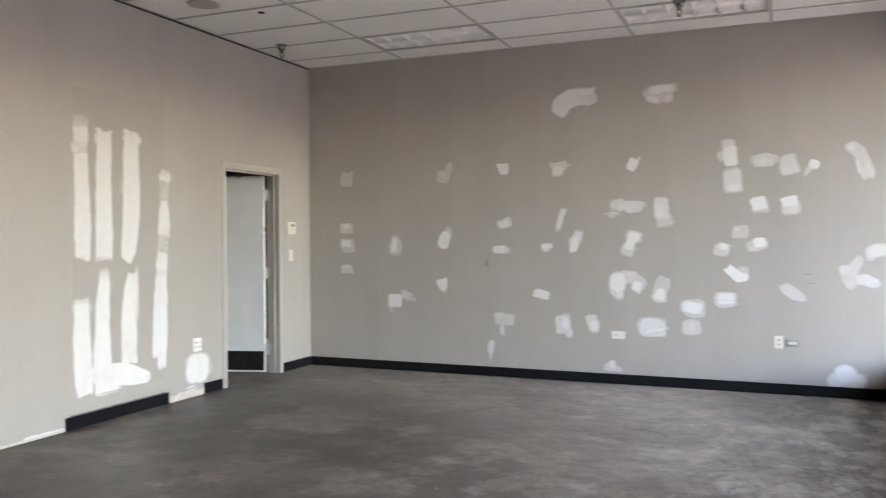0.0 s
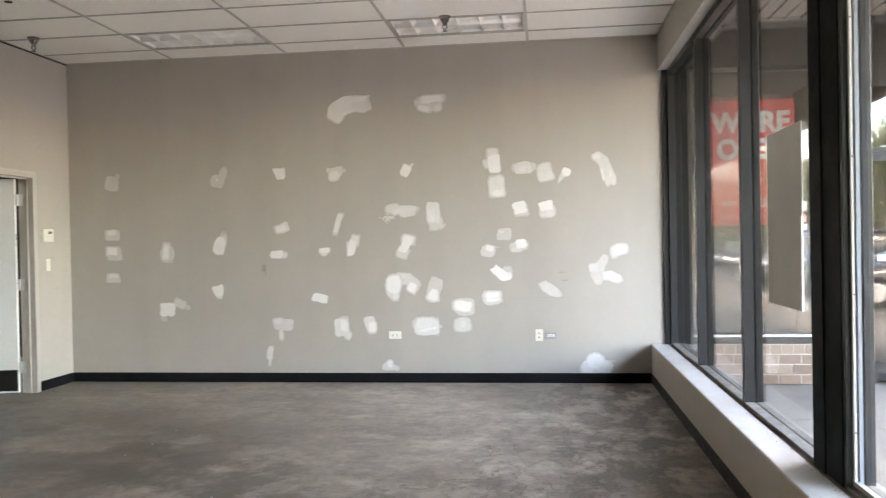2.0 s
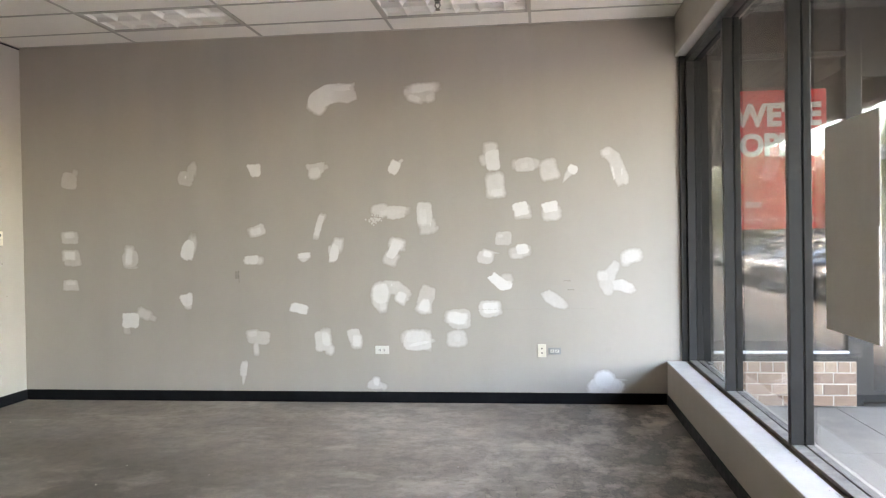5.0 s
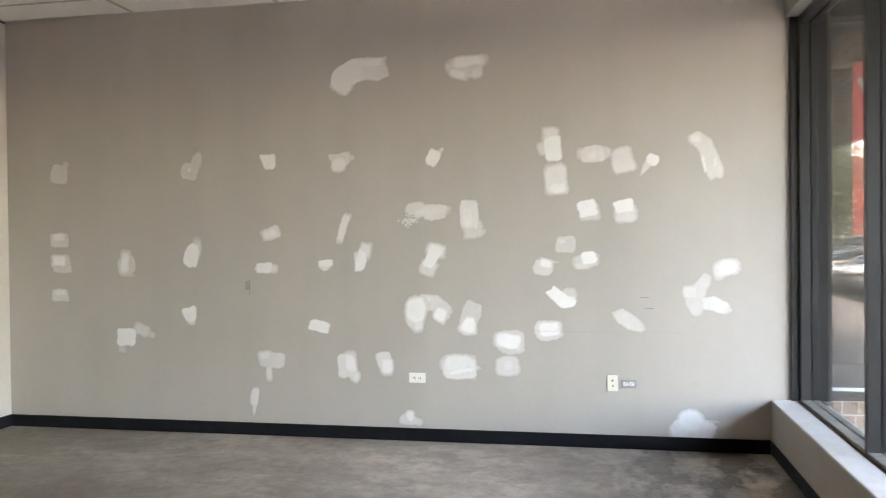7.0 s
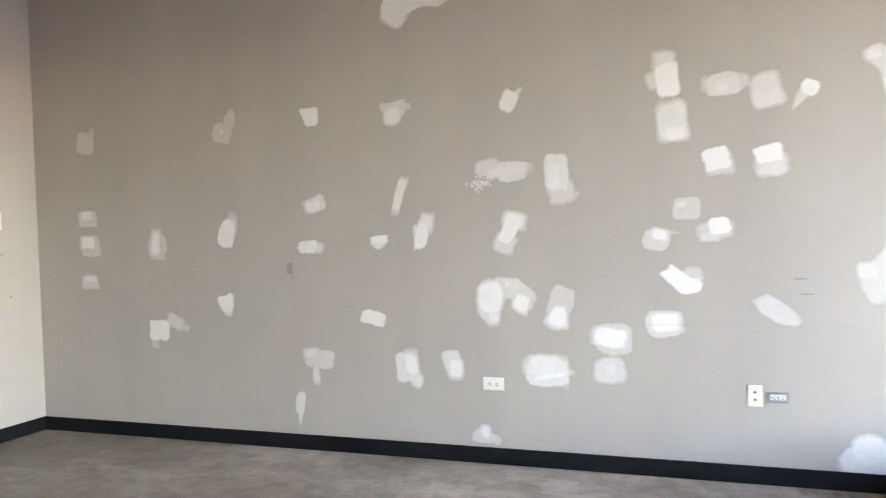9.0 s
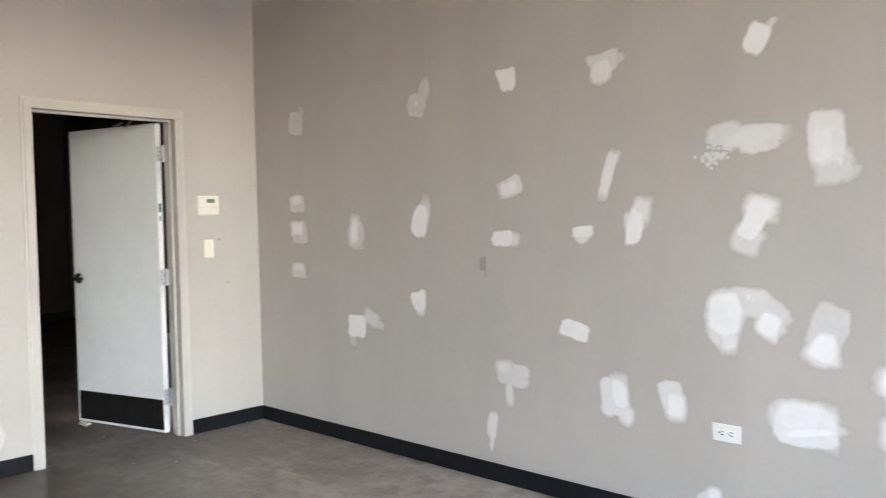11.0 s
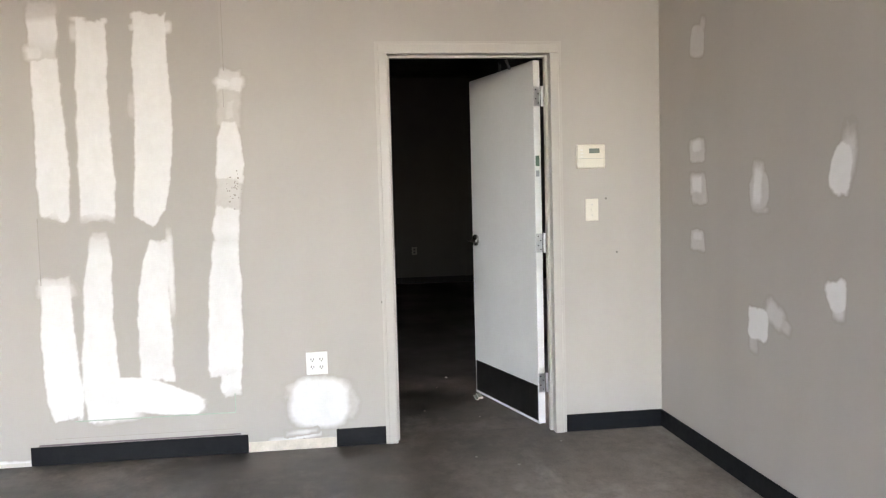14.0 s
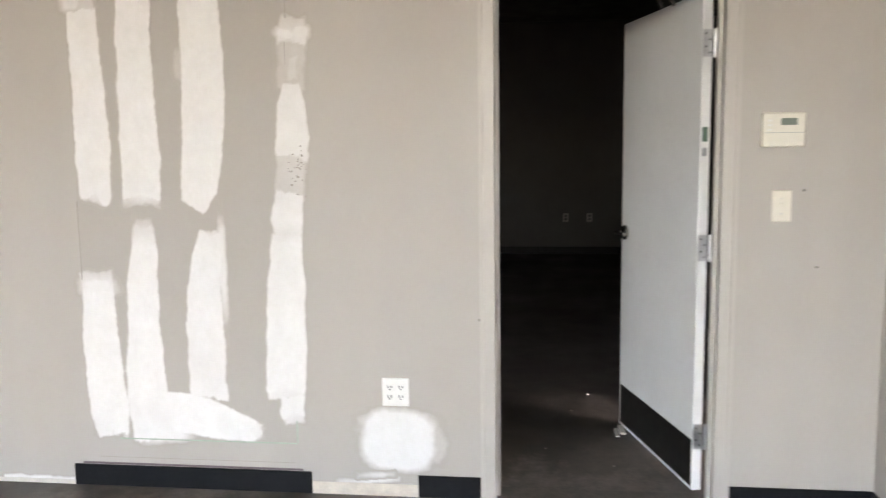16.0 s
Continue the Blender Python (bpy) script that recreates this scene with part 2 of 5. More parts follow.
        # shade under the windows painted along the low wall, mixed with dark stains
        sill_shade = node(m, "ShaderNodeMapRange")
        for key, v in zip(("From Min", "From Max", "To Min", "To Max"), (-0.7, 0.55, 0.0, 1.0)):
            sill_shade.inputs[key].default_value = v
        link(m, sx.outputs[0], sill_shade.inputs[0])
        spots = grain(m, 2.4, 10, 0.66, (1.5, 0.8, 1))
        shade_blots = ramp(m, spots, [(0.42, (0.12, 0.12, 0.12)), (0.49, (0.6, 0.6, 0.6)), (0.53, (0.95, 0.95, 0.95))])
        c = mix(m, mix(m, 1.0, sill_shade.outputs[0], shade_blots, "MULTIPLY"), c, mix(m, 0.8, c, (0.03, 0.025, 0.02)))
        rim = ramp(m, spots, [(0.525, (0, 0, 0)), (0.535, (0.5, 0.5, 0.5)), (0.548, (0.5, 0.5, 0.5)), (0.562, (0, 0, 0))])
        c = mix(m, mix(m, 1.0, sill_shade.outputs[0], rim, "MULTIPLY"), c, (0.02, 0.017, 0.014))
    base(m, c)
    base(m, ramp(m, grain(m, 1.6, 8, 0.65), [(0.3, (0.34,) * 3), (0.7, (0.56,) * 3)]), "Roughness")
    ch = bump(m, grain(m, 2.1, 10, 0.72, (0.9, 1.5, 1)), 0.12, 0.01)
    bump(m, grain(m, 120.0, 5), 0.12, 0.002, ch)
    return m


M_FLOOR = concrete_floor("stained_polished_concrete", 1.0)
# same concrete, with the back room's darkness put into its colour
M_FLOOR2 = concrete_floor("shaded_back_room_concrete", 0.8, True)


def glass(name, tint, f0, gloss=0.9):
    """Clear pane: see-through, with gloss that grows towards grazing angles."""
    m = bpy.data.materials.new(name)
    m.use_nodes = True
    nt = m.node_tree
    nt.nodes.clear()
    out, mixer = nt.nodes.new("ShaderNodeOutputMaterial"), nt.nodes.new("ShaderNodeMixShader")
    tr, gl, lw = nt.nodes.new("ShaderNodeBsdfTransparent"), nt.nodes.new("ShaderNodeBsdfGlossy"), nt.nodes.new("ShaderNodeLayerWeight")
    tr.inputs[0].default_value, gl.inputs["Roughness"].default_value = (*tint, 1), 0.0
    gl.inputs[0].default_value = (gloss, gloss, gloss, 1)
    lw.inputs[0].default_value = 0.5
    p, k = nt.nodes.new("ShaderNodeMath"), nt.nodes.new("ShaderNodeMath")
    p.operation, k.operation = "POWER", "MULTIPLY_ADD"
    p.inputs[1].default_value = 5.0
    k.inputs[1].default_value, k.inputs[2].default_value = 1 - f0, f0
    nt.links.new(lw.outputs["Facing"], p.inputs[0])
    nt.links.new(p.outputs[0], k.inputs[0])
    nt.links.new(k.outputs[0], mixer.inputs[0])
    nt.links.new(tr.outputs[0], mixer.inputs[1])
    nt.links.new(gl.outputs[0], mixer.inputs[2])
    nt.links.new(mixer.outputs[0], out.inputs[0])
    return m


M_GLASS = glass("window_glass", (0.90, 0.91, 0.905), 0.03, 0.55)
M_GLASS2 = glass("tinted_shop_glass", (0.84, 0.86, 0.86), 0.075)

# ---- mesh helpers ----


def box(bm, x0, x1, y0, y1, z0, z1, bevel=0.0, seg=1):
    vs = [bm.verts.new((x, y, z)) for x in (x0, x1) for y in (y0, y1) for z in (z0, z1)]
    fs = [bm.faces.new([vs[i] for i in f]) for f in ((0, 1, 3, 2), (4, 6, 7, 5), (0, 4, 5, 1), (2, 3, 7, 6), (0, 2, 6, 4), (1, 5, 7, 3))]
    if bevel:
        bmesh.ops.bevel(bm, geom=list({e for f in fs for e in f.edges}), offset=bevel, segments=seg, affect="EDGES", profile=0.5)
    return bm


def boxes(*specs, bevel=0.0):
    bm = bmesh.new()
    for s in specs:
        box(bm, *s, bevel=bevel)
    return bm


def tube(bm, p, q, r0, r1=None, n=16):
    p, q = Vector(p), Vector(q)
    d = q - p
    m = Matrix.Translation((p + q) / 2) @ d.to_track_quat("Z", "Y").to_matrix().to_4x4()
    bmesh.ops.create_cone(bm, cap_ends=True, segments=n, radius1=r0, radius2=r0 if r1 is None else r1, depth=d.length, matrix=m)
    return bm


def mesh_of(name, bm, material, smooth=False):
    bmesh.ops.recalc_face_normals(bm, faces=bm.faces)
    me = bpy.data.meshes.new(name)
    bm.to_mesh(me)
    bm.free()
    me.materials.append(material)
    if smooth:
        me.polygons.foreach_set("use_smooth", [True] * len(me.polygons))
    return me


def part(name, bm, material, parent, label="", smooth=False):
    ob = new(name, mesh_of(name, bm, material, smooth))
    ob.parent = parent
    if label:
        ob["label"] = label
    return ob


def thing(name, label, category, kind="", group="", bm=None, material=None, at=(0, 0, 0), smooth=False):
    ob = new(name, mesh_of(name, bm, material, smooth) if bm else None)
    ob.location = at
    return tagged(ob, label, category, group, kind)


def lettering(name, words, size, material, parent, m, label="", depth=0.0015, align="CENTER", bold=0.0, width=None):
    cu = bpy.data.curves.new(name, "FONT")
    cu.body, cu.size, cu.extrude, cu.align_x, cu.offset = words, size, depth, align, bold
    tmp = bpy.data.objects.new(name, cu)
    scene.collection.objects.link(tmp)
    me = bpy.data.meshes.new_from_object(tmp.evaluated_get(bpy.context.evaluated_depsgraph_get()))
    bpy.data.objects.remove(tmp)
    me.materials.clear()
    me.materials.append(material)
    ob = new(name, me)
    if width:
        m = m @ Matrix.Diagonal((width / ob.dimensions.x, 1, 1, 1))
    ob.parent, ob.matrix_local = parent, m
    if label:
        ob["label"] = label
    return ob


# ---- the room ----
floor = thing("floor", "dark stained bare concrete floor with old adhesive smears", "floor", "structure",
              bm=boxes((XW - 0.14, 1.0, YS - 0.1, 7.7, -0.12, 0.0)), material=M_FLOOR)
thing("back_room_floor", "bare floor of the unlit back room, darkness in its colour", "floor", "structure",
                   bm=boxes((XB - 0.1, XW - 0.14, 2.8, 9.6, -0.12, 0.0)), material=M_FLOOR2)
wall_north = thing("wall_north", "greige painted wall dotted with white filler patches", "wall", "structure",
                   bm=boxes((XW - 0.13, 1.36, YN, YF - 0.02, 0, 3.72)), material=M_WALL)
wall_west = thing("wall_west", "greige painted wall with long white filler strips and a doorway", "wall", "structure",
                  bm=boxes((XW - 0.13, XW, YS, D0 - 0.05, 0, 3.72), (XW - 0.13, XW, D1 + 0.05, YN, 0, 3.72),
                           (XW - 0.13, XW, D0 - 0.05, D1 + 0.05, DH + 0.05, 3.72)), material=M_WALL)
wall_south = thing("wall_south", "plain greige painted wall", "wall", "structure",
                   bm=boxes((XW - 0.13, 1.36, YS - 0.15, YS, 0, 3.72)), material=M_WALL)
BAYS = [(6.2, 7.59), (4.74, 6.2), (3.40, 4.74), (1.75, 3.05), (0.40, 1.75)]
# unseen stretch south of 0.40 closed to cut light from behind
wall_east = thing("wall_east", "low greige wall under the shop windows with a deep header above", "wall", "structure",
                  bm=boxes((XE, 1.12, 0.40, YN, 0, SILL - 0.02), (1.12, 1.34, 0.40, YN, ZOUT, SILL - 0.03),
                           (1.07, 1.34, 0.40, YN, HEAD, 3.72), (XE, 1.34, YS, 0.40, 0, 3.72)), material=M_WALL)
part("sill", boxes((XE - 0.006, 1.125, 0.40, YN - 0.002, SILL - 0.02, SILL), bevel=0.004), M_SILL, wall_east, "white painted sill with dust and grime")
part("soffit_strip", boxes((1.066, 1.145, 0.40, YN - 0.002, HEAD - 0.012, HEAD), bevel=0.002), M_SILL, wall_east, "white painted header underside")

# black cove base
basebd = thing("baseboard", "black rubber cove base, missing in places", "baseboard", "structure")


def base_run(x0, x1, y0, y1, h=0.10):
    bm = boxes((x0, x1, y0, y1, 0.0, h), bevel=0.003)
    part("base_strip", bm, M_RUBBER, basebd)


base_run(XW + 0.008, XE - 0.008, YN - 0.008, YN)
base_run(XE - 0.008, XE, 0.40, YN - 0.008, 0.095)
base_run(XW, XW + 0.008, D1 + 0.067, YN)
base_run(XW, XW + 0.008, 5.749, D0 - 0.067)
base_run(XW, XW + 0.009, 4.157, 5.274)
part("torn_strip", boxes((XW, XW + 0.003, 5.274, 5.749, 0, 0.055)), M_RAW, wall_west, "bare torn wall paper and plywood")
part("torn_strip", boxes((XW, XW + 0.003, 1.2, 4.157, 0, 0.02)), M_CHIP, wall_west, "ragged white plaster edge at the floor")

# suspended ceiling: grid and tiles in one mesh, open where the lamps sit
GX = [1.05 - 1.236 * i for i in range(6)]
GY = [7.21 - 0.61 * i for i in range(19)]
LAMPS = [(GX[4], GX[3], GY[1], GY[0]), (GX[2], GX[1], GY[1], GY[0])]
bm = bmesh.new()
xs, ys = [1.07] + GX[1:5] + [XW], [YN] + GY[:18] + [YS]
for i in range(len(xs) - 1):
    for j in range(len(ys) - 1):
        if j == 1 and i in (1, 3):
            continue
        x1, x0, y1, y0 = xs[i], xs[i + 1], ys[j], ys[j + 1]
        dz = random.uniform(-0.001, 0.002)
        box(bm, x0 + 0.010, x1 - 0.010, y0 + 0.010, y1 - 0.010, ZC + 0.004 + dz, ZC + 0.02 + dz)
box(bm, XW, 1.07, YS, YN, 3.66, 3.70)
ceiling = thing("ceiling", "white suspended ceiling of long mineral tiles in a metal grid", "ceiling", "structure", bm=bm, material=M_TILE)
bm = bmesh.new()
for x in GX[1:5]:
    box(bm, x - 0.012, x + 0.012, YS, YN, ZC - 0.002, ZC + 0.008)
for y in GY:
    if y > YS:
        box(bm, XW, 1.07, y - 0.012, y + 0.012, ZC - 0.0012, ZC + 0.0075)
box(bm, XW, 1.07, YN - 0.02, YN - 0.001, ZC - 0.001, ZC + 0.007)
part("ceiling_grid", bm, M_GRID, ceiling, "white painted metal tee grid")
part("shadow_gap", boxes((XW, XW + 0.006, YS, YN, ZC - 0.016, ZC - 0.002)), M_DARK, ceiling, "dark gap along the wall")


# ---- doorway to the back room ----
def door_frame():
    f = thing("door_1", "open white flush door in a greige steel frame", "door", "structure")
    bm = bmesh.new()
    for y0, y1 in ((D0 - 0.05, D0), (D1, D1 + 0.05)):
        box(bm, XW - 0.145, XW + 0.014, y0, y1, 0, DH, bevel=0.003)
    box(bm, XW - 0.145, XW + 0.014, D0 - 0.05, D1 + 0.05, DH, DH + 0.052, bevel=0.003)
    for y0, y1 in ((D0 - 0.066, D0 - 0.05), (D1 + 0.05, D1 + 0.066)):
        box(bm, XW, XW + 0.008, y0, y1, 0, DH + 0.066)
    box(bm, XW, XW + 0.008, D0 - 0.05, D1 + 0.05, DH + 0.0525, DH + 0.066)
    part("frame", bm, M_TRIM, f, "greige painted steel frame")
    part("stop", boxes((XW - 0.085, XW - 0.045, D0, D0 + 0.014, 0, DH), (XW - 0.085, XW - 0.045, D1 - 0.014, D1, 0, DH),
                       (XW - 0.085, XW - 0.045, D0 + 0.014, D1 - 0.014, DH - 0.014, DH)), M_TRIM, f)
    return f


door_1 = door_frame()
HINGE = pose(XW - 0.145, D1 - 0.012, 0, 0, 0, 180 + 15.0)
leaf = part("leaf", boxes((0.013, 0.895, 0.0, 0.044, 0.012, 2.122), bevel=0.002), M_DOOR, door_1, "white painted door leaf, slightly dirty")
leaf.matrix_local = HINGE
part("kick_plate", boxes((0.02, 0.875, 0.044, 0.046, 0.03, 0.238)), M_KICK, leaf, "dark bronze kick plate")
part("edge_plate", boxes((0.0105, 0.0129, 0.012, 0.036, 1.52, 1.58)), M_TAG, leaf, "small green label on the door edge")
part("edge_plate", boxes((0.0105, 0.0129, 0.014, 0.034, 1.46, 1.495)), M_GREY, leaf, "small grey plate on the door edge")
bm = bmesh.new()
tube(bm, (0.835, 0.044, 1.06), (0.835, 0.056, 1.06), 0.038, n=24)
tube(bm, (0.835, 0.056, 1.06), (0.835, 0.095, 1.06), 0.011)
box(bm, 0.725, 0.846, 0.088, 0.104, 1.050, 1.070, bevel=0.006, seg=2)
tube(bm, (0.835, 0.0, 1.06), (0.835, -0.012, 1.06), 0.038, n=24)
tube(bm, (0.835, -0.012, 1.06), (0.835, -0.05, 1.06), 0.011)
box(bm, 0.725, 0.846, -0.06, -0.045, 1.050, 1.070, bevel=0.006, seg=2)
part("lever_handle", bm, M_LEVER, leaf, "polished lever handle", True)
bm = boxes((0.30, 0.62, -0.06, -0.001, 2.04, 2.10), bevel=0.006)
tube(bm, (0.42, -0.03, 2.115), (0.05, 0.20, 2.13), 0.008)
tube(bm, (0.42, 0.05, 2.126), (0.20, 0.16, 2.13), 0.008)
part("closer_arm", bm, M_KICK, leaf, "dark overhead closer")
for z in (1.918, 1.076, 0.255):
    bm = bmesh.new()
    tube(bm, (XW - 0.150, D1 - 0.006, z - 0.057), (XW - 0.150, D1 - 0.006, z + 0.057), 0.0075, n=12)
    box(bm, XW - 0.146, XW - 0.10, D1 - 0.0025, D1 - 0.0005, z - 0.055, z + 0.055)
    for dz in (-0.035, 0.0, 0.035):
        tube(bm, (XW - 0.120, D1 - 0.001, z + dz), (XW - 0.120, D1 - 0.0045, z + dz), 0.005, n=8)
    part("hinge", bm, M_STEEL, door_1, "brushed steel butt hinge", False)
    part("hinge_leaf", boxes((0.0095, 0.0129, 0.002, 0.042, z - 0.055, z + 0.055)), M_STEEL, leaf, "brushed steel hinge leaf")
    bm = bmesh.new()
    for dz, dy in ((-0.038, 0.014), (-0.014, 0.030), (0.014, 0.014), (0.038, 0.030)):
        tube(bm, (0.0095, dy, z + dz), (0.0089, dy, z + dz), 0.0042, n=8)
    part("hinge_screws", bm, M_SLOT, leaf)

back = thing("back_room_walls", "unlit back room, its dimness put into near-black walls", "wall", "structure",
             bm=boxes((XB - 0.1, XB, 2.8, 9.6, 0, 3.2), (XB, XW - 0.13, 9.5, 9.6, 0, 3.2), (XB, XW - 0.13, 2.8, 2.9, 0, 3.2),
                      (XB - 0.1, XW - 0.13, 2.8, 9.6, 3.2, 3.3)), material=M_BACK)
part("base_strip", boxes((XB, XB + 0.01, 2.9, 9.5, 0, 0.10)), M_RUBBER, back, "black rubber base")
for y in (6.62, 6.95):
    o = thing("outlet_plate", "outlet plate on the back wall, coloured dim", "outlet", group="back room outlets")
    part("plate", boxes((XB, XB + 0.006, y - 0.04, y + 0.04, 0.45, 0.57), bevel=0.002), M_PLATE, o)
    for z in (0.487, 0.533):
        part("socket", boxes((XB + 0.006, XB + 0.009, y - 0.017, y + 0.017, z - 0.015, z + 0.015), bevel=0.001), M_SLOT, o)


# ---- shop window ----
def window(i, y0, y1):
    w = thing(f"window_{i}", "tall fixed shop window in a dark bronze frame", "window", "structure")
    a, b = y0 + 0.025, y1 - 0.025
    z0, z1 = SILL - 0.008, HEAD - 0.014
    xm = (XF + XO) / 2 + 0.012
    for ya, yb in ((y0, a), (b, y1)):
        part("mullion", boxes((XF, xm - 0.006, ya, yb, z0, z1), (xm + 0.006, XO, ya, yb, z0, z1), bevel=0.0015), M_BRONZE, w)
        part("gasket", boxes((xm - 0.006, xm + 0.006, ya + (0 if ya == y0 else 0.004), yb - (0.004 if ya == y0 else 0), z0, z1)), M_DARK, w, "black glazing gasket")
    part("bottom_rail", boxes((XF, xm - 0.006, a, b, z0, z0 + 0.022), (xm + 0.006, XO, a, b, z0, z0 + 0.022), bevel=0.0015), M_DUSTY, w, "dusty bottom rail")
    part("top_rail", boxes((XF, xm - 0.006, a, b, z1 - 0.05, z1), (xm + 0.006, XO, a, b, z1 - 0.05, z1), bevel=0.0015), M_BRONZE, w)
    p = part("pane", boxes((xm - 0.004, xm + 0.004, a - 0.004, b + 0.004, z0 + 0.010, z1 - 0.03)), M_GLASS, w, "clear dusty glass")
    p.visible_shadow = False
    return w, xm, z0, z1


for i, (y0, y1) in enumerate(BAYS):
    w, xm, z0, z1 = window(i + 1, y0, y1)
    if i == 3:
        # bare aluminium stops where the cover trim is missing
        stop = boxes((xm - 0.045, xm - 0.034, y1 - 0.045, y1 - 0.027, z0 + 0.022, z1 - 0.05), bevel=0.001)
        inner = boxes((xm - 0.024, xm - 0.008, y1 - 0.040, y1 - 0.027, z0 + 0.022, z1 - 0.05), bevel=0.001)
        part("glazing_stop", inner, M_SASH, w, "dull blue-grey aluminium stop")
        s = part("glazing_stop", stop, M_STOP, w, "bare silver aluminium stop with screw holes")
        part("glazing_stop", boxes((xm - 0.045, xm - 0.02, y0 + 0.03, y1 - 0.045, z0 + 0.022, z0 + 0.042), bevel=0.001), M_STOP, w, "bare silver aluminium stop")
        bm = bmesh.new()
        for z in (0.62, 1.18, 1.74, 2.30, 2.80):
            tube(bm, (xm - 0.0395, y1 - 0.0455, z), (xm - 0.0395, y1 - 0.0445, z), 0.004, n=8)
        part("screw_hole", bm, M_SLOT, s)
post = thing("window_post", "wide dark bronze post between the shop windows", "window post", "structure")
part("cover", boxes((XF - 0.004, XO, 3.052, 3.398, SILL - 0.008, HEAD - 0.014), bevel=0.003), M_BLACK, post)
part("cover_lip", boxes((XF - 0.012, XF - 0.004, 3.25, 3.396, SILL - 0.008, HEAD - 0.014), bevel=0.002), M_BLACK, post)
jamb = thing("window_jamb", "black jamb strip beside the far wall", "window frame", "structure")
part("strip", boxes((1.095, XF - 0.001, YN - 0.028, YN - 0.001, SILL, HEAD - 0.013), bevel=0.002), M_BRONZE, jamb)
part("strip", boxes((XF, XO, 7.591, YN - 0.001, SILL - 0.008, HEAD - 0.014)), M_BRONZE, jamb)
grime = thing("sill_joint", "grimy joint between sill and window frame", "sealant", "structure")
part("bead", boxes((1.126, XF - 0.001, 0.41, 7.59, SILL - 0.03, SILL - 0.004)), varied("brown_grime", (0.10, 0.075, 0.05), 0.9, 0, 0.5, 12, 60, 0.4), grime)

# ---- outside: pavement, canopy, neighbouring shopfront ----
M_PAVE = varied("pale_concrete_paving", (0.185, 0.168, 0.147), 0.85, 0, 0.16, 1.5, 60, 0.3)
M_JOINT = mat("dark_paving_joint", (0.12, 0.11, 0.10), 0.95)
M_ASPHALT = varied("weathered_asphalt", (0.075, 0.072, 0.068), 0.9, 0, 0.25, 0.6, 80, 0.4)
M_PLANK = varied("brown_soffit_plank", (0.17, 0.148, 0.128), 0.6, 0, 0.2, 2, 30, 0.15)
M_FASCIA = varied("taupe_canopy_paint", (0.24, 0.22, 0.20), 0.6, 0, 0.08, 2, 60, 0.1)
M_SLATE = matte(varied("dark_grey_panel_paint", (0.033, 0.032, 0.031), 0.7, 0, 0.08, 2, 60, 0.1), 0.15)
M_MORTAR = varied("pale_mortar", (0.50, 0.46, 0.41), 0.95, 0, 0.12, 8, 90, 0.4)
M_BRICK = mat("tan_brick", (0.30, 0.21, 0.165), 0.85)
oi = node(M_BRICK, "ShaderNodeObjectInfo")
tone = ramp(M_BRICK, oi.outputs["Random"], [(0.0, (0.23, 0.15, 0.11)), (0.5, (0.32, 0.215, 0.16)), (1.0, (0.39, 0.28, 0.21))])
base(M_BRICK, mix(M_BRICK, 0.5, tone, ramp(M_BRICK, grain(M_BRICK, 30.0, 6), [(0.3, (0.5, 0.5, 0.5)), (0.7, (1.2, 1.2, 1.2))]), "MULTIPLY"))
bump(M_BRICK, grain(M_BRICK, 90.0), 0.4, 0.003)
M_RED = varied("red_printed_vinyl", (0.72, 0.022, 0.03), 0.5, 0, 0.06, 2, 40, 0)
M_MARK = mat("pale_pink_print", (0.74, 0.34, 0.34), 0.5)
M_WHITE = mat("white_print", (0.72, 0.72, 0.70), 0.5)
# near-black colour gives the shop its dimness behind the reflections
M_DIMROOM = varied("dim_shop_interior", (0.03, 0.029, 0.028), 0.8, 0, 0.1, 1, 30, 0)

ground = thing("ground", "asphalt parking ground reaching to the horizon", "ground", "structure",
               bm=boxes((5.7, 400, -400, 400, -0.45, -0.17), (-400, 5.7, -400, -60, -0.45, -0.17), (-400, 5.7, 60, 400, -0.45, -0.17), (-400, -20, -60, 60, -0.45, -0.17)), material=M_ASPHALT)
pavement = thing("pavement", "pale concrete walkway with saw-cut joints", "pavement", "structure",
                 bm=boxes((1.345, 5.7, -60, 30, -0.45, ZOUT - 0.008)), material=M_JOINT)
slab_mesh = mesh_of("slab", boxes((0.004, 1.496, 0.004, 1.496, -0.02, 0.008), bevel=0.003), M_PAVE)
for i in range(4):
    for j in range(-10, 7):
        s = new("slab", slab_mesh)
        s.parent = pavement
        s.location = (1.345 + 1.06 * i, 7.7 - 1.5 * (7 - j), ZOUT - 0.008)
        s.scale = (1.06 / 1.5, 1, 1)
part("kerb", boxes((5.60, 5.75, -60, 30, -0.3, ZOUT), bevel=0.02), M_PAVE, pavement)

canopy = thing("canopy", "covered walkway roof with a dark plank soffit", "canopy", "structure")
bm = bmesh.new()
for i in range(20):
    x = 1.36 + 0.152 * i
    box(bm, x + 0.017, x + 0.135, -60, YF, 3.51, 3.54)
part("soffit", bm, M_PLANK, canopy, "brown grooved soffit planks")
part("deck", boxes((1.345, 4.52, -60, 12, 3.542, 3.72)), M_DARK, canopy)
part("roof", boxes((-14, 4.52, -60, 14, 3.74, 4.5)), M_FASCIA, canopy)
part("edge_beam", boxes((4.32, 4.52, -60, YF - 0.02, 3.25, 3.735)), M_FASCIA, canopy, "taupe painted edge beam")
# unseen wall added to keep stray sky out of the reflections
part("added_rear_wall", boxes((-14.0, 1.34, -60, YS - 0.16, ZOUT, 3.62)), M_FASCIA, canopy, "unseen plain wall added to block sky along the walkway")

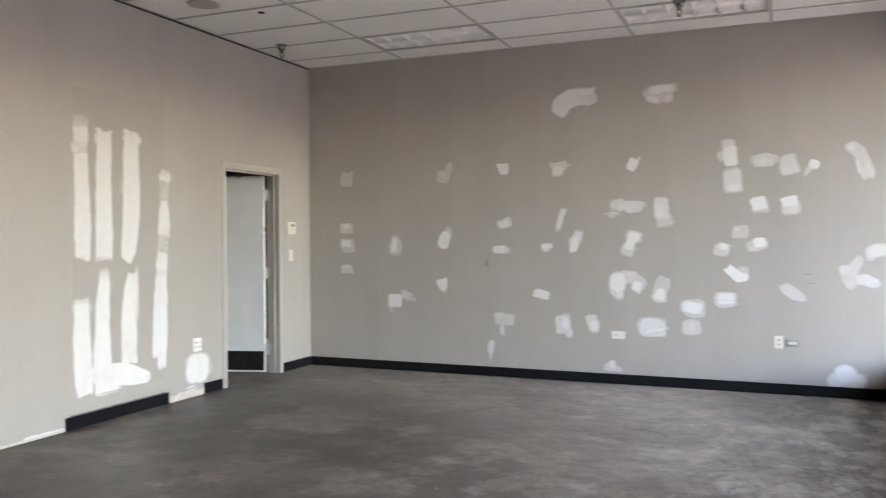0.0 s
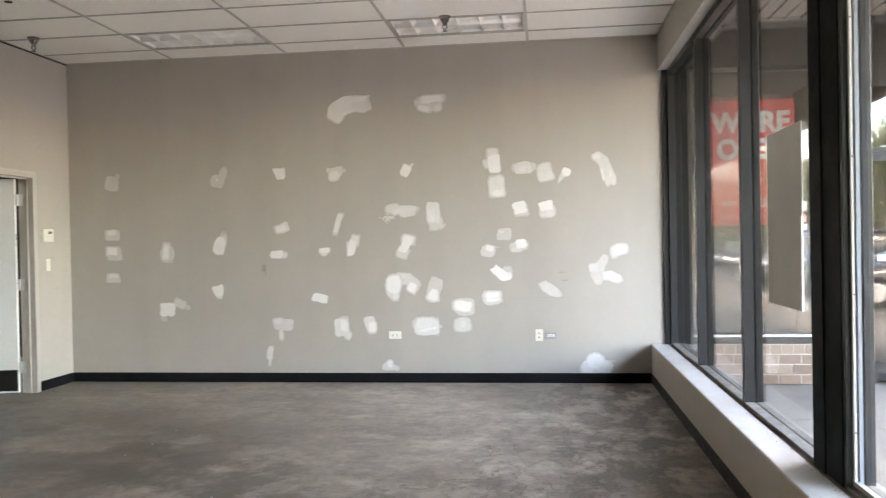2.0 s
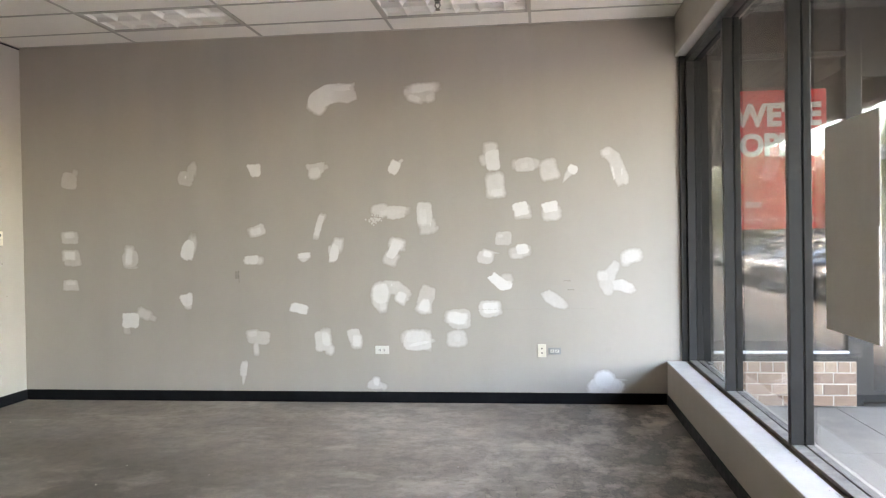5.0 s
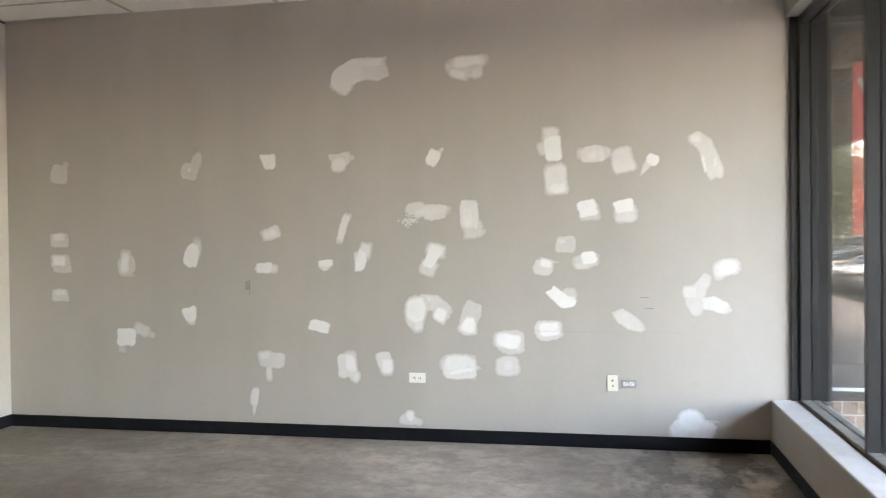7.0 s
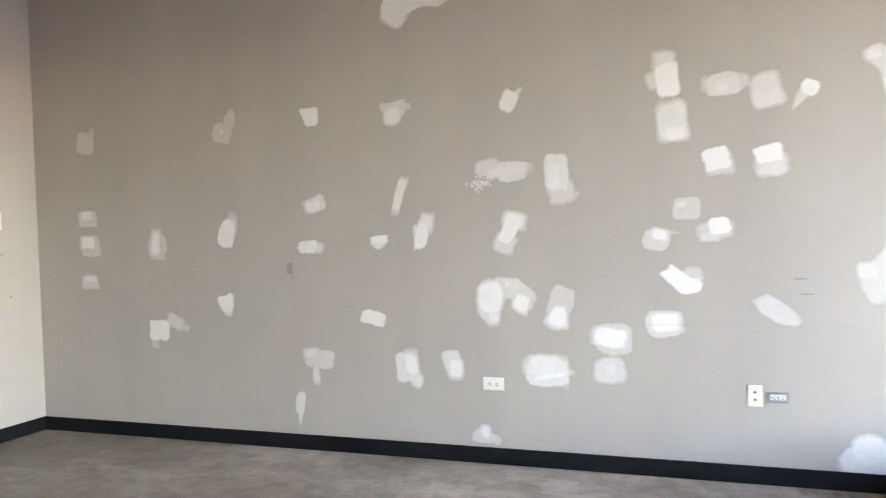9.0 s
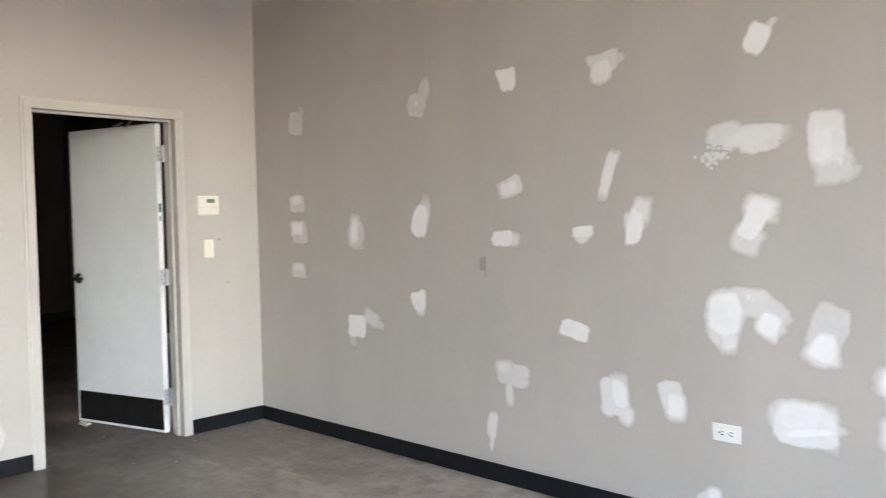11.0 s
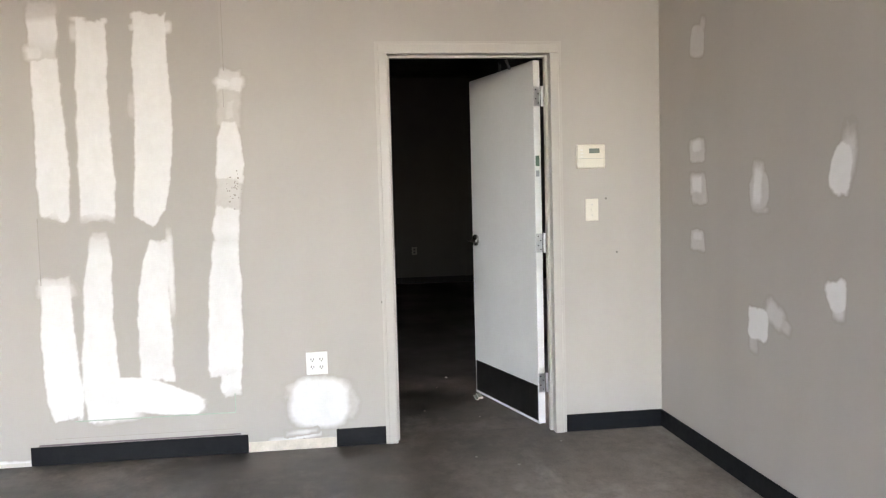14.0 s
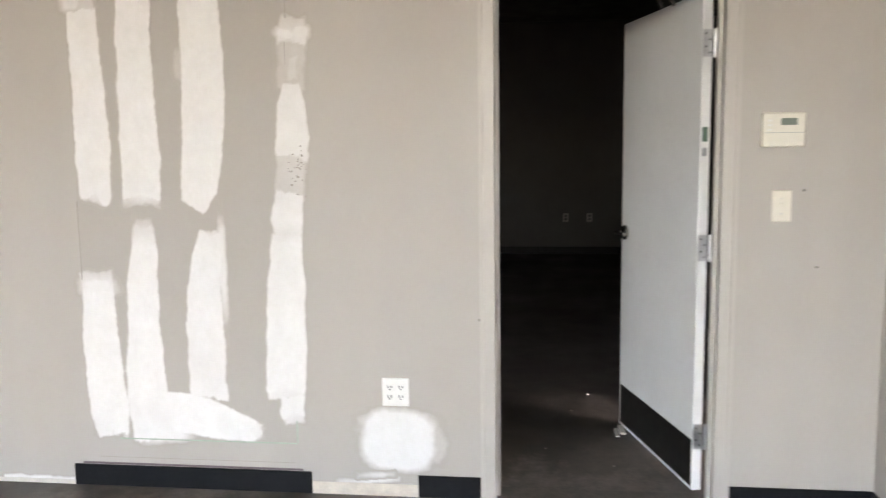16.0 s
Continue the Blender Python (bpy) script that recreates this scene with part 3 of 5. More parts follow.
shop = thing("neighbour_shopfront", "neighbouring glazed shopfront over a low brick wall", "shopfront", "structure")
WX0, WX1 = 1.362, 2.60
core = part("brick_wall", boxes((WX0, WX1 - 0.006, YF + 0.006, YF + 0.2, ZOUT, 0.365)), M_MORTAR, shop, "low tan brick wall with pale mortar")
part("window_sill", boxes((WX0, WX1 + 0.01, YF - 0.01, YF + 0.16, 0.366, 0.43), bevel=0.004), M_BRONZE, shop)
part("sill_flashing", boxes((WX0, WX1 - 0.06, YF + 0.0, YF + 0.03, 0.432, 0.455), bevel=0.003), M_SILVER, shop, "bright metal flashing")
part("top_bar", boxes((WX0, WX1, YF + 0.02, YF + 0.12, 3.03, 3.075), bevel=0.003), M_BRONZE, shop)
part("jamb", boxes((WX1 - 0.07, WX1 + 0.06, YF + 0.005, YF + 0.13, 0.432, 3.51), bevel=0.003), M_BRONZE, shop)
part("jamb_foot", boxes((WX1, WX1 + 0.06, YF + 0.02, YF + 0.13, ZOUT, 0.43)), M_BRONZE, shop)
part("wall_panel", boxes((3.66, 4.86, YF + 0.02, YF + 0.2, ZOUT, 3.51)), M_SLATE, shop, "dark grey painted panel")
part("door_post", boxes((3.56, 3.66, YF + 0.01, YF + 0.13, ZOUT, 3.51), bevel=0.003), M_BRONZE, shop)
part("outer_wall", boxes((4.86, 5.1, YF, YF + 5, ZOUT, 3.72)), M_FASCIA, shop)
for z0, z1 in ((0.43, 3.03), (3.075, 3.51)):
    part("pane", boxes((WX0, WX1 - 0.07, YF + 0.06, YF + 0.07, z0, z1)), M_GLASS2, shop, "reflecting shop glass")
d = part("door", boxes((2.66, 3.56, YF + 0.03, YF + 0.08, 0.015, 0.10), (2.66, 2.75, YF + 0.03, YF + 0.08, 0.10, 2.12), (3.48, 3.56, YF + 0.03, YF + 0.08, 0.10, 2.12),
                       (2.66, 3.56, YF + 0.03, YF + 0.08, 2.12, 2.20)), M_BRONZE, shop, "dark framed glass shop door")
part("transom_bar", boxes((2.66, 3.56, YF + 0.02, YF + 0.10, 2.205, 2.25)), M_BRONZE, shop)
part("glass", boxes((2.75, 3.48, YF + 0.05, YF + 0.06, 0.10, 2.12)), M_GLASS2, d, "reflecting door glass")
part("pane", boxes((2.66, 3.56, YF + 0.05, YF + 0.06, 2.25, 2.84)), M_GLASS2, shop, "reflecting glass over the door")
part("header_panel", boxes((2.66, 3.56, YF + 0.02, YF + 0.12, 2.84, 3.51)), M_SLATE, shop, "dark panel over the transom")
part("rail", boxes((WX0, WX1 - 0.07, YF + 0.075, YF + 0.095, 1.405, 1.45), bevel=0.002), M_BRONZE, shop, "dark rail behind the glass")
bm = bmesh.new()
bend = [Vector((3.525 - 0.09 * math.sin(math.pi * q / 8) ** 0.6, YF - 0.035, 1.005 + 0.125 * math.cos(math.pi * q / 8))) for q in range(9)]
for p, q in zip(bend, bend[1:]):
    tube(bm, p, q, 0.011, n=10)
for p in (bend[0], bend[-1]):
    tube(bm, p, p + Vector((0, 0.065, 0)), 0.009, n=10)
part("pull_handle", bm, M_STOP, d, "bright pull handle", True)
part("lock", tube(bmesh.new(), (3.52, YF + 0.03, 1.30), (3.52, YF + 0.02, 1.30), 0.018), M_STEEL, d)
part("door_notice", boxes((3.68, 3.72, YF + 0.015, YF + 0.02, 1.28, 1.38)), M_WHITE, shop, "small white notice")
FRONT = YF + 0.046
# added sheet that darkens the pier end behind the glass
part("pier_cover", boxes((1.275, 1.361, YN - 0.022, YN - 0.002, ZOUT, 3.5)), M_SLATE, shop, "dark sheet added over the pale pier end")


def at_front(x, z):
    return Matrix.Translation((x, FRONT, z)) @ pose(0, 0, 0, 90, 0, 0)


lettering("numeral", "3", 0.24, M_WHITE, shop, at_front(3.29, 2.30), "white number on the transom")
part("underline", boxes((3.17, 3.47, FRONT - 0.002, FRONT, 2.255, 2.268)), M_WHITE, shop)
part("printed_mark", boxes((3.22, 3.42, FRONT - 0.002, FRONT, 1.50, 1.58)), M_WHITE, d, "plain white block in place of a mark")
part("printed_line", boxes((3.22, 3.40, FRONT - 0.002, FRONT, 1.455, 1.475)), M_WHITE, d)
lettering("letters", "CE", 0.14, M_WHITE, d, at_front(3.32, 1.31), "white door lettering", bold=0.004)
bm = boxes((3.13, 3.26, FRONT - 0.003, FRONT, 1.155, 1.215))
lo = [bm.verts.new((3.26 + u, FRONT - 0.003, 1.185 + v)) for u, v in ((0, -0.075), (0.12, 0), (0, 0.075))]
hi = [bm.verts.new(v.co + Vector((0, 0.003, 0))) for v in lo]
bm.faces.new(lo)
bm.faces.new(hi)
for k in range(3):
    bm.faces.new((lo[k], lo[(k + 1) % 3], hi[(k + 1) % 3], hi[k]))
part("arrow", bm, M_WHITE, d, "white arrow")

poster = thing("poster", "red printed poster reading we're open, hung inside the shop glass", "poster")
PX0, PX1, PZ0, PZ1, PY = 1.57, 2.40, 1.53, 2.765, YF + 0.10
part("sheet", boxes((PX0, PX1, PY, PY + 0.003, PZ0, PZ1)), M_RED, poster)
PM = lambda x, z: Matrix.Translation((x, PY - 0.0005, z)) @ pose(0, 0, 0, 90, 0, 0)
lettering("headline", "WE'RE", 0.27, M_WHITE, poster, PM(1.985, 2.455), "bold white headline", bold=0.012, width=0.76)
lettering("headline", "OPEN", 0.27, M_WHITE, poster, PM(1.985, 2.19), "bold white headline", bold=0.012, width=0.64)
lettering("small_print", "Telehealth Available", 0.085, M_MARK, poster, PM(1.985, 1.59), "small white line of print")
part("printed_mark", boxes((1.70, 1.84, PY - 0.002, PY, 1.725, 1.775)), M_MARK, poster, "plain white block in place of a mark")
part("printed_mark", boxes((2.06, 2.18, PY - 0.002, PY, 1.70, 1.79)), M_MARK, poster, "plain white block in place of a mark")

stick = thing("payment_stickers", "small coloured card stickers on the shop glass", "sticker")
for z, h, c in ((1.66, 0.10, (0.75, 0.72, 0.70)), (1.55, 0.08, (0.55, 0.10, 0.06)), (1.47, 0.07, (0.65, 0.66, 0.70)), (1.41, 0.04, (0.06, 0.09, 0.30))):
    part("sticker", boxes((2.37, 2.49, YF + 0.055, YF + 0.058, z, z + h - 0.01)), mat("sticker_print", c, 0.5), stick)

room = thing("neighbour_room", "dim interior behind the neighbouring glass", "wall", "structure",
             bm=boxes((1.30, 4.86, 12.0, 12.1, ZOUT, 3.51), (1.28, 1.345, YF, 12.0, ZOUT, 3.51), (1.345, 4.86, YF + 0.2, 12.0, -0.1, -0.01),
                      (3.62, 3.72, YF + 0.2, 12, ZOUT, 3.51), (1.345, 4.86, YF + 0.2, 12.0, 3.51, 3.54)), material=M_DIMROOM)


# ---- parking ground, seen in the glass ----
def loft(stations, e=4.0, n=20):
    """A closed skin through rounded sections at (x, z low, z high, half width low, half width high)."""
    bm = bmesh.new()
    rings = []
    for x, lo, hi, wl, wh in stations:
        ring = []
        for i in range(n):
            a = 2 * math.pi * (i + 0.5) / n
            cs, sn = math.cos(a), math.sin(a)
            y, v = math.copysign(abs(cs) ** (2 / e), cs), math.copysign(abs(sn) ** (2 / e), sn)
            ring.append(bm.verts.new((x, y * (wl + (wh - wl) * (v + 1) / 2), (lo + hi) / 2 + v * (hi - lo) / 2)))
        rings.append(ring)
    for a, b in zip(rings, rings[1:]):
        for i in range(n):
            bm.faces.new((a[i], a[(i + 1) % n], b[(i + 1) % n], b[i]))
    bm.faces.new(rings[0])
    bm.faces.new(rings[-1])
    return bm


M_CARGLASS = mat("dark_car_glass", (0.02, 0.024, 0.028), 0.04)


def car(label, color, x, y, turn, tall):
    c = thing("car", label, "car", group="parked cars")
    c.matrix_world = pose(x, y, -0.17, 0, 0, turn)
    paint = varied("car_paint", color, 0.22, 0.3, 0.05, 3, 60, 0)
    belt = 0.62 * tall
    part("body", loft([(-2.36, 0.42, 0.62, 0.62, 0.56), (-2.30, 0.30, 0.76, 0.80, 0.70), (-2.05, 0.25, belt - 0.14, 0.90, 0.80), (-1.5, 0.24, belt - 0.07, 0.93, 0.84),
                       (-0.9, 0.24, belt, 0.94, 0.86), (0.2, 0.24, belt + 0.02, 0.94, 0.87), (1.4, 0.24, belt + 0.04, 0.94, 0.87), (2.05, 0.27, belt + 0.04, 0.90, 0.82),
                       (2.28, 0.33, belt - 0.04, 0.82, 0.74), (2.36, 0.45, belt - 0.2, 0.66, 0.60)]), paint, c, smooth=True)
    part("windows", loft([(-1.1, belt - 0.1, belt + 0.02, 0.80, 0.76), (-0.75, belt - 0.1, belt + 0.20, 0.83, 0.74), (-0.2, belt - 0.1, tall - 0.07, 0.84, 0.68),
                          (0.5, belt - 0.1, tall - 0.03, 0.85, 0.66), (1.4, belt - 0.1, tall - 0.06, 0.84, 0.66), (1.95, belt - 0.1, belt + 0.22, 0.80, 0.70), (2.12, belt - 0.1, belt + 0.02, 0.76, 0.72)], 5.0),
         M_CARGLASS, c, "dark glazing", True)
    part("roof", loft([(-0.42, tall - 0.13, tall - 0.09, 0.66, 0.62), (-0.2, tall - 0.09, tall - 0.02, 0.69, 0.64), (0.5, tall - 0.07, tall + 0.01, 0.70, 0.64), (1.4, tall - 0.09, tall - 0.02, 0.69, 0.64),
                       (1.66, tall - 0.17, tall - 0.10, 0.67, 0.63)], 3.0), paint, c, smooth=True)
    for sy in (-1, 1):
        for p, q in (((-1.05, belt), (-0.36, tall - 0.10)), ((0.55, belt), (0.52, tall - 0.06)), ((2.05, belt), (1.58, tall - 0.12))):
            part("pillar", tube(bmesh.new(), (p[0], sy * 0.85, p[1]), (q[0], sy * 0.68, q[1]), 0.035, n=8), paint, c)
        part("headlight", loft([(-2.33, 0.66, 0.76, 0.10, 0.10), (-2.20, 0.64, 0.80, 0.17, 0.16), (-1.95, 0.70, 0.82, 0.10, 0.08)], 3.0, 12), M_SILVER, c, "clear headlight", True).location = (0, sy * 0.66, 0.05)
        part("mirror", loft([(-0.98, belt + 0.03, belt + 0.12, 0.03, 0.03), (-0.90, belt, belt + 0.15, 0.09, 0.09), (-0.80, belt + 0.01, belt + 0.14, 0.08, 0.08)], 3.0, 12), paint, c, smooth=True).location = (0, sy * 0.98, 0)
        for px in (-1.45, 1.4):
            wheel = part("wheel", tube(bmesh.new(), (px, sy * 0.74, 0.33), (px, sy * 0.955, 0.33), 0.33, n=28), M_RUBBER, c, "black tyre")
            part("rim", tube(bmesh.new(), (px, sy * 0.95, 0.33), (px, sy * 0.965, 0.33), 0.22, 0.20, 20), M_GREY, wheel, "grey rim")
    part("grille", boxes((-2.375, -2.33, -0.42, 0.42, 0.50, 0.70), bevel=0.015), M_SLOT, c, "black grille")
    part("number_plate", boxes((-2.385, -2.376, -0.16, 0.16, 0.42, 0.50), bevel=0.002), M_PLASTIC, c, "pale number plate")
    return c


car("dark grey saloon car parked at the kerb", (0.05, 0.052, 0.056), 8.3, -8.6, 0, 1.42)
car("black estate car parked at the kerb", (0.022, 0.024, 0.027), 8.25, -5.8, 0, 1.72)
car("dark charcoal car parked at the kerb", (0.04, 0.04, 0.042), 8.35, -2.9, 0, 1.6)
car("silver saloon car parked at the kerb", (0.45, 0.46, 0.47), 8.4, -11.4, 0, 1.45)
car("black pick-up sized car parked at the kerb", (0.02, 0.02, 0.022), 8.5, -14.3, 0, 1.75)
car("dark red car parked farther off", (0.16, 0.02, 0.02), 17.5, -20.0, 90, 1.5)
car("white car parked farther off", (0.6, 0.6, 0.6), 16.0, -26.0, 0, 1.6)

M_BARK = varied("grey_brown_bark", (0.12, 0.095, 0.075), 0.9, 0, 0.3, 6, 40, 0.6)
M_LEAF = mat("autumn_green_leaf", (0.10, 0.12, 0.03), 0.6)
gi = node(M_LEAF, "ShaderNodeNewGeometry")
base(M_LEAF, ramp(M_LEAF, gi.outputs["Random Per Island"], [(0.0, (0.04, 0.06, 0.022)), (0.7, (0.09, 0.11, 0.04)), (1.0, (0.17, 0.14, 0.06))]))


def tree(x, y, h, seed):
    rng = random.Random(seed)
    t = thing("tree", "leafy parking-lot tree with green and yellowing leaves", "tree", group="parking lot trees", at=(x, y, -0.17))
    bm = bmesh.new()
    tube(bm, (0, 0, 0), (0.05, 0.03, h * 0.45), 0.17, 0.10, 10)
    ends = []
    for i in range(9):
        a, z0 = rng.uniform(0, 6.28), h * rng.uniform(0.25, 0.5)
        e = (math.cos(a) * h * rng.uniform(0.15, 0.3), math.sin(a) * h * rng.uniform(0.15, 0.3), h * rng.uniform(0.45, 0.95))
        tube(bm, (0.03, 0.02, z0), e, 0.06, 0.015, 6)
        ends.append(Vector(e))
    part("trunk", bm, M_BARK, t)
    verts, faces = [], []
    for e in ends:
        for k in range(520):
            r = h * 0.125
            c = e + Vector((rng.gauss(0, r), rng.gauss(0, r), rng.gauss(0, r * 0.7)))
            u = Vector((rng.gauss(0, 1), rng.gauss(0, 1), rng.gauss(0, 1))).normalized() * 0.085
            v = u.orthogonal().normalized() * 0.06
            n = len(verts)
            verts += [c - u, c + v, c + u, c - v]
            faces.append((n, n + 1, n + 2, n + 3))
    me = bpy.data.meshes.new("crown")
    me.from_pydata(verts, [], faces)
    me.materials.append(M_LEAF)
    crown = new("crown", me)
    crown.parent = t


for i, (x, y, h) in enumerate(((14.6, -21, 6.4), (11.2, -19, 4.3), (18.5, -22, 6.6), (17, -29, 7.2), (22, -24, 5.5), (14, -36, 7), (25, -34, 7), (19, -42, 8), (30, -40, 8), (10.5, -27, 5.6), (8.6, -33, 6.4))):
    tree(x, y, h, i)

# a belt of woods closes the view behind the parking ground
rng = random.Random(5)
verts, faces = [], []
for k in range(9000):
    x = rng.uniform(2, 75)
    top = 5.5 + 1.8 * math.sin(x * 0.35) + 1.0 * math.sin(x * 1.1 + 1)
    c = Vector((x, -62 + rng.uniform(-3, 3), rng.uniform(-0.1, top)))
    u = Vector((rng.gauss(0, 1), rng.gauss(0, 1), rng.gauss(0, 1))).normalized() * 0.42
    v = u.orthogonal().normalized() * 0.28
    n = len(verts)
    verts += [c - u, c + v, c + u, c - v]
    faces.append((n, n + 1, n + 2, n + 3))
me = bpy.data.meshes.new("far_woods")
me.from_pydata(verts, [], faces)
me.materials.append(M_LEAF)
tagged(new("far_woods", me), "belt of green woods beyond the parking ground", "woods", kind="stuff")

# ---- board on the window glass ----
M_BOARD = varied("grey_board_back", (0.48, 0.465, 0.42), 0.8, 0, 0.06, 4, 80, 0.1)
XG = (XF + XO) / 2 + 0.012 - 0.0045
board = thing("window_sign", "opaque sign board taped to the glass, grey back showing", "sign")
part("board", boxes((XG - 0.006, XG - 0.0005, 3.745, 4.355, 1.045, 1.99), bevel=0.001), M_BOARD, board)
# white strip stands in for light leaking round the board's edge
part("leak_strip", boxes((XG - 0.012, XG - 0.0065, 3.738, 3.752, 1.045, 1.52), bevel=0.001), M_WHITE, board, "white strip for light leaking past the curled edge")

# ---- ceiling fixtures ----


def troffer(x0, x1, y0, y1):
    f = thing("ceiling_light", "recessed parabolic fluorescent troffer, switched off", "ceiling light", group="recessed ceiling lights")
    bm = boxes((x0, x1, y0, y0 + 0.03, ZC - 0.003, ZC + 0.012), (x0, x1, y1 - 0.03, y1, ZC - 0.003, ZC + 0.012),
               (x0, x0 + 0.03, y0 + 0.03, y1 - 0.03, ZC - 0.003, ZC + 0.012), (x1 - 0.03, x1, y0 + 0.03, y1 - 0.03, ZC - 0.003, ZC + 0.012))
    part("frame", bm, M_GRID, f, "white metal rim")
    part("housing", boxes((x0 + 0.02, x1 - 0.02, y0 + 0.02, y1 - 0.02, ZC + 0.040, ZC + 0.05), (x0 + 0.02, x0 + 0.03, y0 + 0.03, y1 - 0.03, ZC + 0.012, ZC + 0.04),
                          (x1 - 0.03, x1 - 0.02, y0 + 0.03, y1 - 0.03, ZC + 0.012, ZC + 0.04), (x0 + 0.02, x1 - 0.02, y0 + 0.02, y0 + 0.03, ZC + 0.012, ZC + 0.04),
                          (x0 + 0.02, x1 - 0.02, y1 - 0.03, y1 - 0.02, ZC + 0.012, ZC + 0.04)), M_LIGHT, f, "white reflector")

    def blade(a, b, w):
        """A curved-sided louvre blade: wide at the top, thin at the lower lip."""
        bm = bmesh.new()
        a, b = Vector(a), Vector(b)
        side = (b - a).cross(Vector((0, 0, 1))).normalized()
        prev = None
        for z, k in ((0.0, 0.08), (0.012, 0.3), (0.024, 0.75), (0.034, 1.8)):
            row = [bm.verts.new(p + side * (s * w * k) + Vector((0, 0, z))) for p, s in ((a, -1), (a, 1), (b, 1), (b, -1))]
            if prev:
                for i in range(4):
                    bm.faces.new((prev[i], prev[(i + 1) % 4], row[(i + 1) % 4], row[i]))
            else:
                bm.faces.new(row)
            prev = row
        return bm
    for i in range(1, 6):
        x = x0 + (x1 - x0) * i / 6
        part("louvre", blade((x, y0 + 0.03, ZC + 0.004), (x, y1 - 0.03, ZC + 0.004), 0.02), M_LOUVRE, f, smooth=True)
    part("louvre", blade((x0 + 0.03, (y0 + y1) / 2, ZC + 0.004), (x1 - 0.03, (y0 + y1) / 2, ZC + 0.004), 0.022), M_LOUVRE, f, smooth=True)
    return f


for l in LAMPS:
    troffer(*l)


def sprinkler(x, y):
    s = thing("sprinkler_head", "chrome pendent sprinkler head under the ceiling", "sprinkler", group="sprinkler heads", at=(x, y, ZC))
    s.scale = (1.25, 1.25, 1.25)
    part("escutcheon", tube(bmesh.new(), (0, 0, 0.002), (0, 0, -0.045), 0.044, 0.018, 24), M_CHROME, s, smooth=True)
    part("body", tube(bmesh.new(), (0, 0, -0.02), (0, 0, -0.06), 0.013, 0.011, 12), M_CHROME, s, smooth=True)
    bm = bmesh.new()
    for sx in (-1, 1):
        tube(bm, (sx * 0.012, 0, -0.05), (sx * 0.016, 0, -0.075), 0.004, n=8)
        tube(bm, (sx * 0.016, 0, -0.075), (0, 0, -0.098), 0.004, n=8)
    part("yoke", bm, M_CHROME, s)
    part("deflector", tube(bmesh.new(), (0, 0, -0.098), (0, 0, -0.101), 0.017, n=16), M_CHROME, s)


sprinkler(-4.74, 6.55)
sprinkler(-0.887, 6.586)
spk = thing("ceiling_speaker", "round white ceiling speaker grille", "speaker", at=(-4.535, 5.106, ZC))
part("rim", tube(bmesh.new(), (0, 0, 0.004), (0, 0, -0.006), 0.135, 0.125, 40), M_GRID, spk)
part("grille", tube(bmesh.new(), (0, 0, -0.002), (0, 0, -0.008), 0.115, 0.11, 40), varied("grey_grille", (0.42, 0.40, 0.38), 0.7, 0, 0.1, 30, 400, 0.4), spk)
hole = thing("ceiling_hole", "small dark hole in a ceiling tile", "hole", "structure", bm=tube(bmesh.new(), (-4.246, 5.506, ZC + 0.0035), (-4.246, 5.506, ZC + 0.0005), 0.032, n=10), material=M_DARK)


# ---- wall fittings ----
def on_north(x, z):
    return Matrix.Translation((x, YN, z)) @ pose(0, 0, 0, 0, 0, 0)


def on_west(y, z):
    return Matrix.Translation((XW, y, z)) @ pose(0, 0, 0, 0, 0, 90)


def socket(parent, cx, cz, upright=True):
    """One receptacle face with two slots and an earth hole, on a plate that looks to -y."""
    part("socket", boxes((cx - 0.017, cx + 0.017, -0.0095, -0.006, cz - 0.014, cz + 0.014), bevel=0.002), parent["face"], parent["thing"])
    s = ((-0.007, 0.003, 0.0022, 0.006), (0.007, 0.003, 0.0022, 0.005), (0, -0.008, 0.003, 0.003))
    for dx, dz, w, h in s:
        if not upright:
            dx, dz, w, h = dz, dx, h, w
        part("slot", boxes((cx + dx - w, cx + dx + w, -0.0105, -0.0096, cz + dz - h, cz + dz + h)), M_SLOT, parent["thing"])


o = thing("outlet", "white duplex outlet mounted sideways", "outlet")
o.matrix_world = on_north(-1.577, 0.483)
part("plate", boxes((-0.064, 0.064, -0.006, -0.0005, -0.038, 0.038), bevel=0.002), M_PLASTIC, o)
for cx in (-0.021, 0.021):
    socket({"thing": o, "face": M_PLASTIC}, cx, 0, False)
o = thing("blank_plate", "almond cover plate with two small holes", "cover plate")
o.matrix_world = on_north(-0.123, 0.476)
part("plate", boxes((-0.037, 0.037, -0.006, -0.0005, -0.058, 0.058), bevel=0.002), M_ALMOND, o)
for dz in (-0.02, 0.02):
    part("hole", boxes((-0.006, 0.006, -0.0075, -0.006, dz - 0.006, dz + 0.006)), M_SLOT, o)
o = thing("bare_outlet", "duplex outlet without cover in a grey steel box", "outlet")
o.matrix_world = on_north(-0.010, 0.473)
part("box", boxes((-0.056, 0.056, -0.004, -0.0005, -0.031, 0.031), bevel=0.001), M_GREY, o)
for cx in (-0.021, 0.021):
    socket({"thing": o, "face": M_PLASTIC}, cx, 0, False)

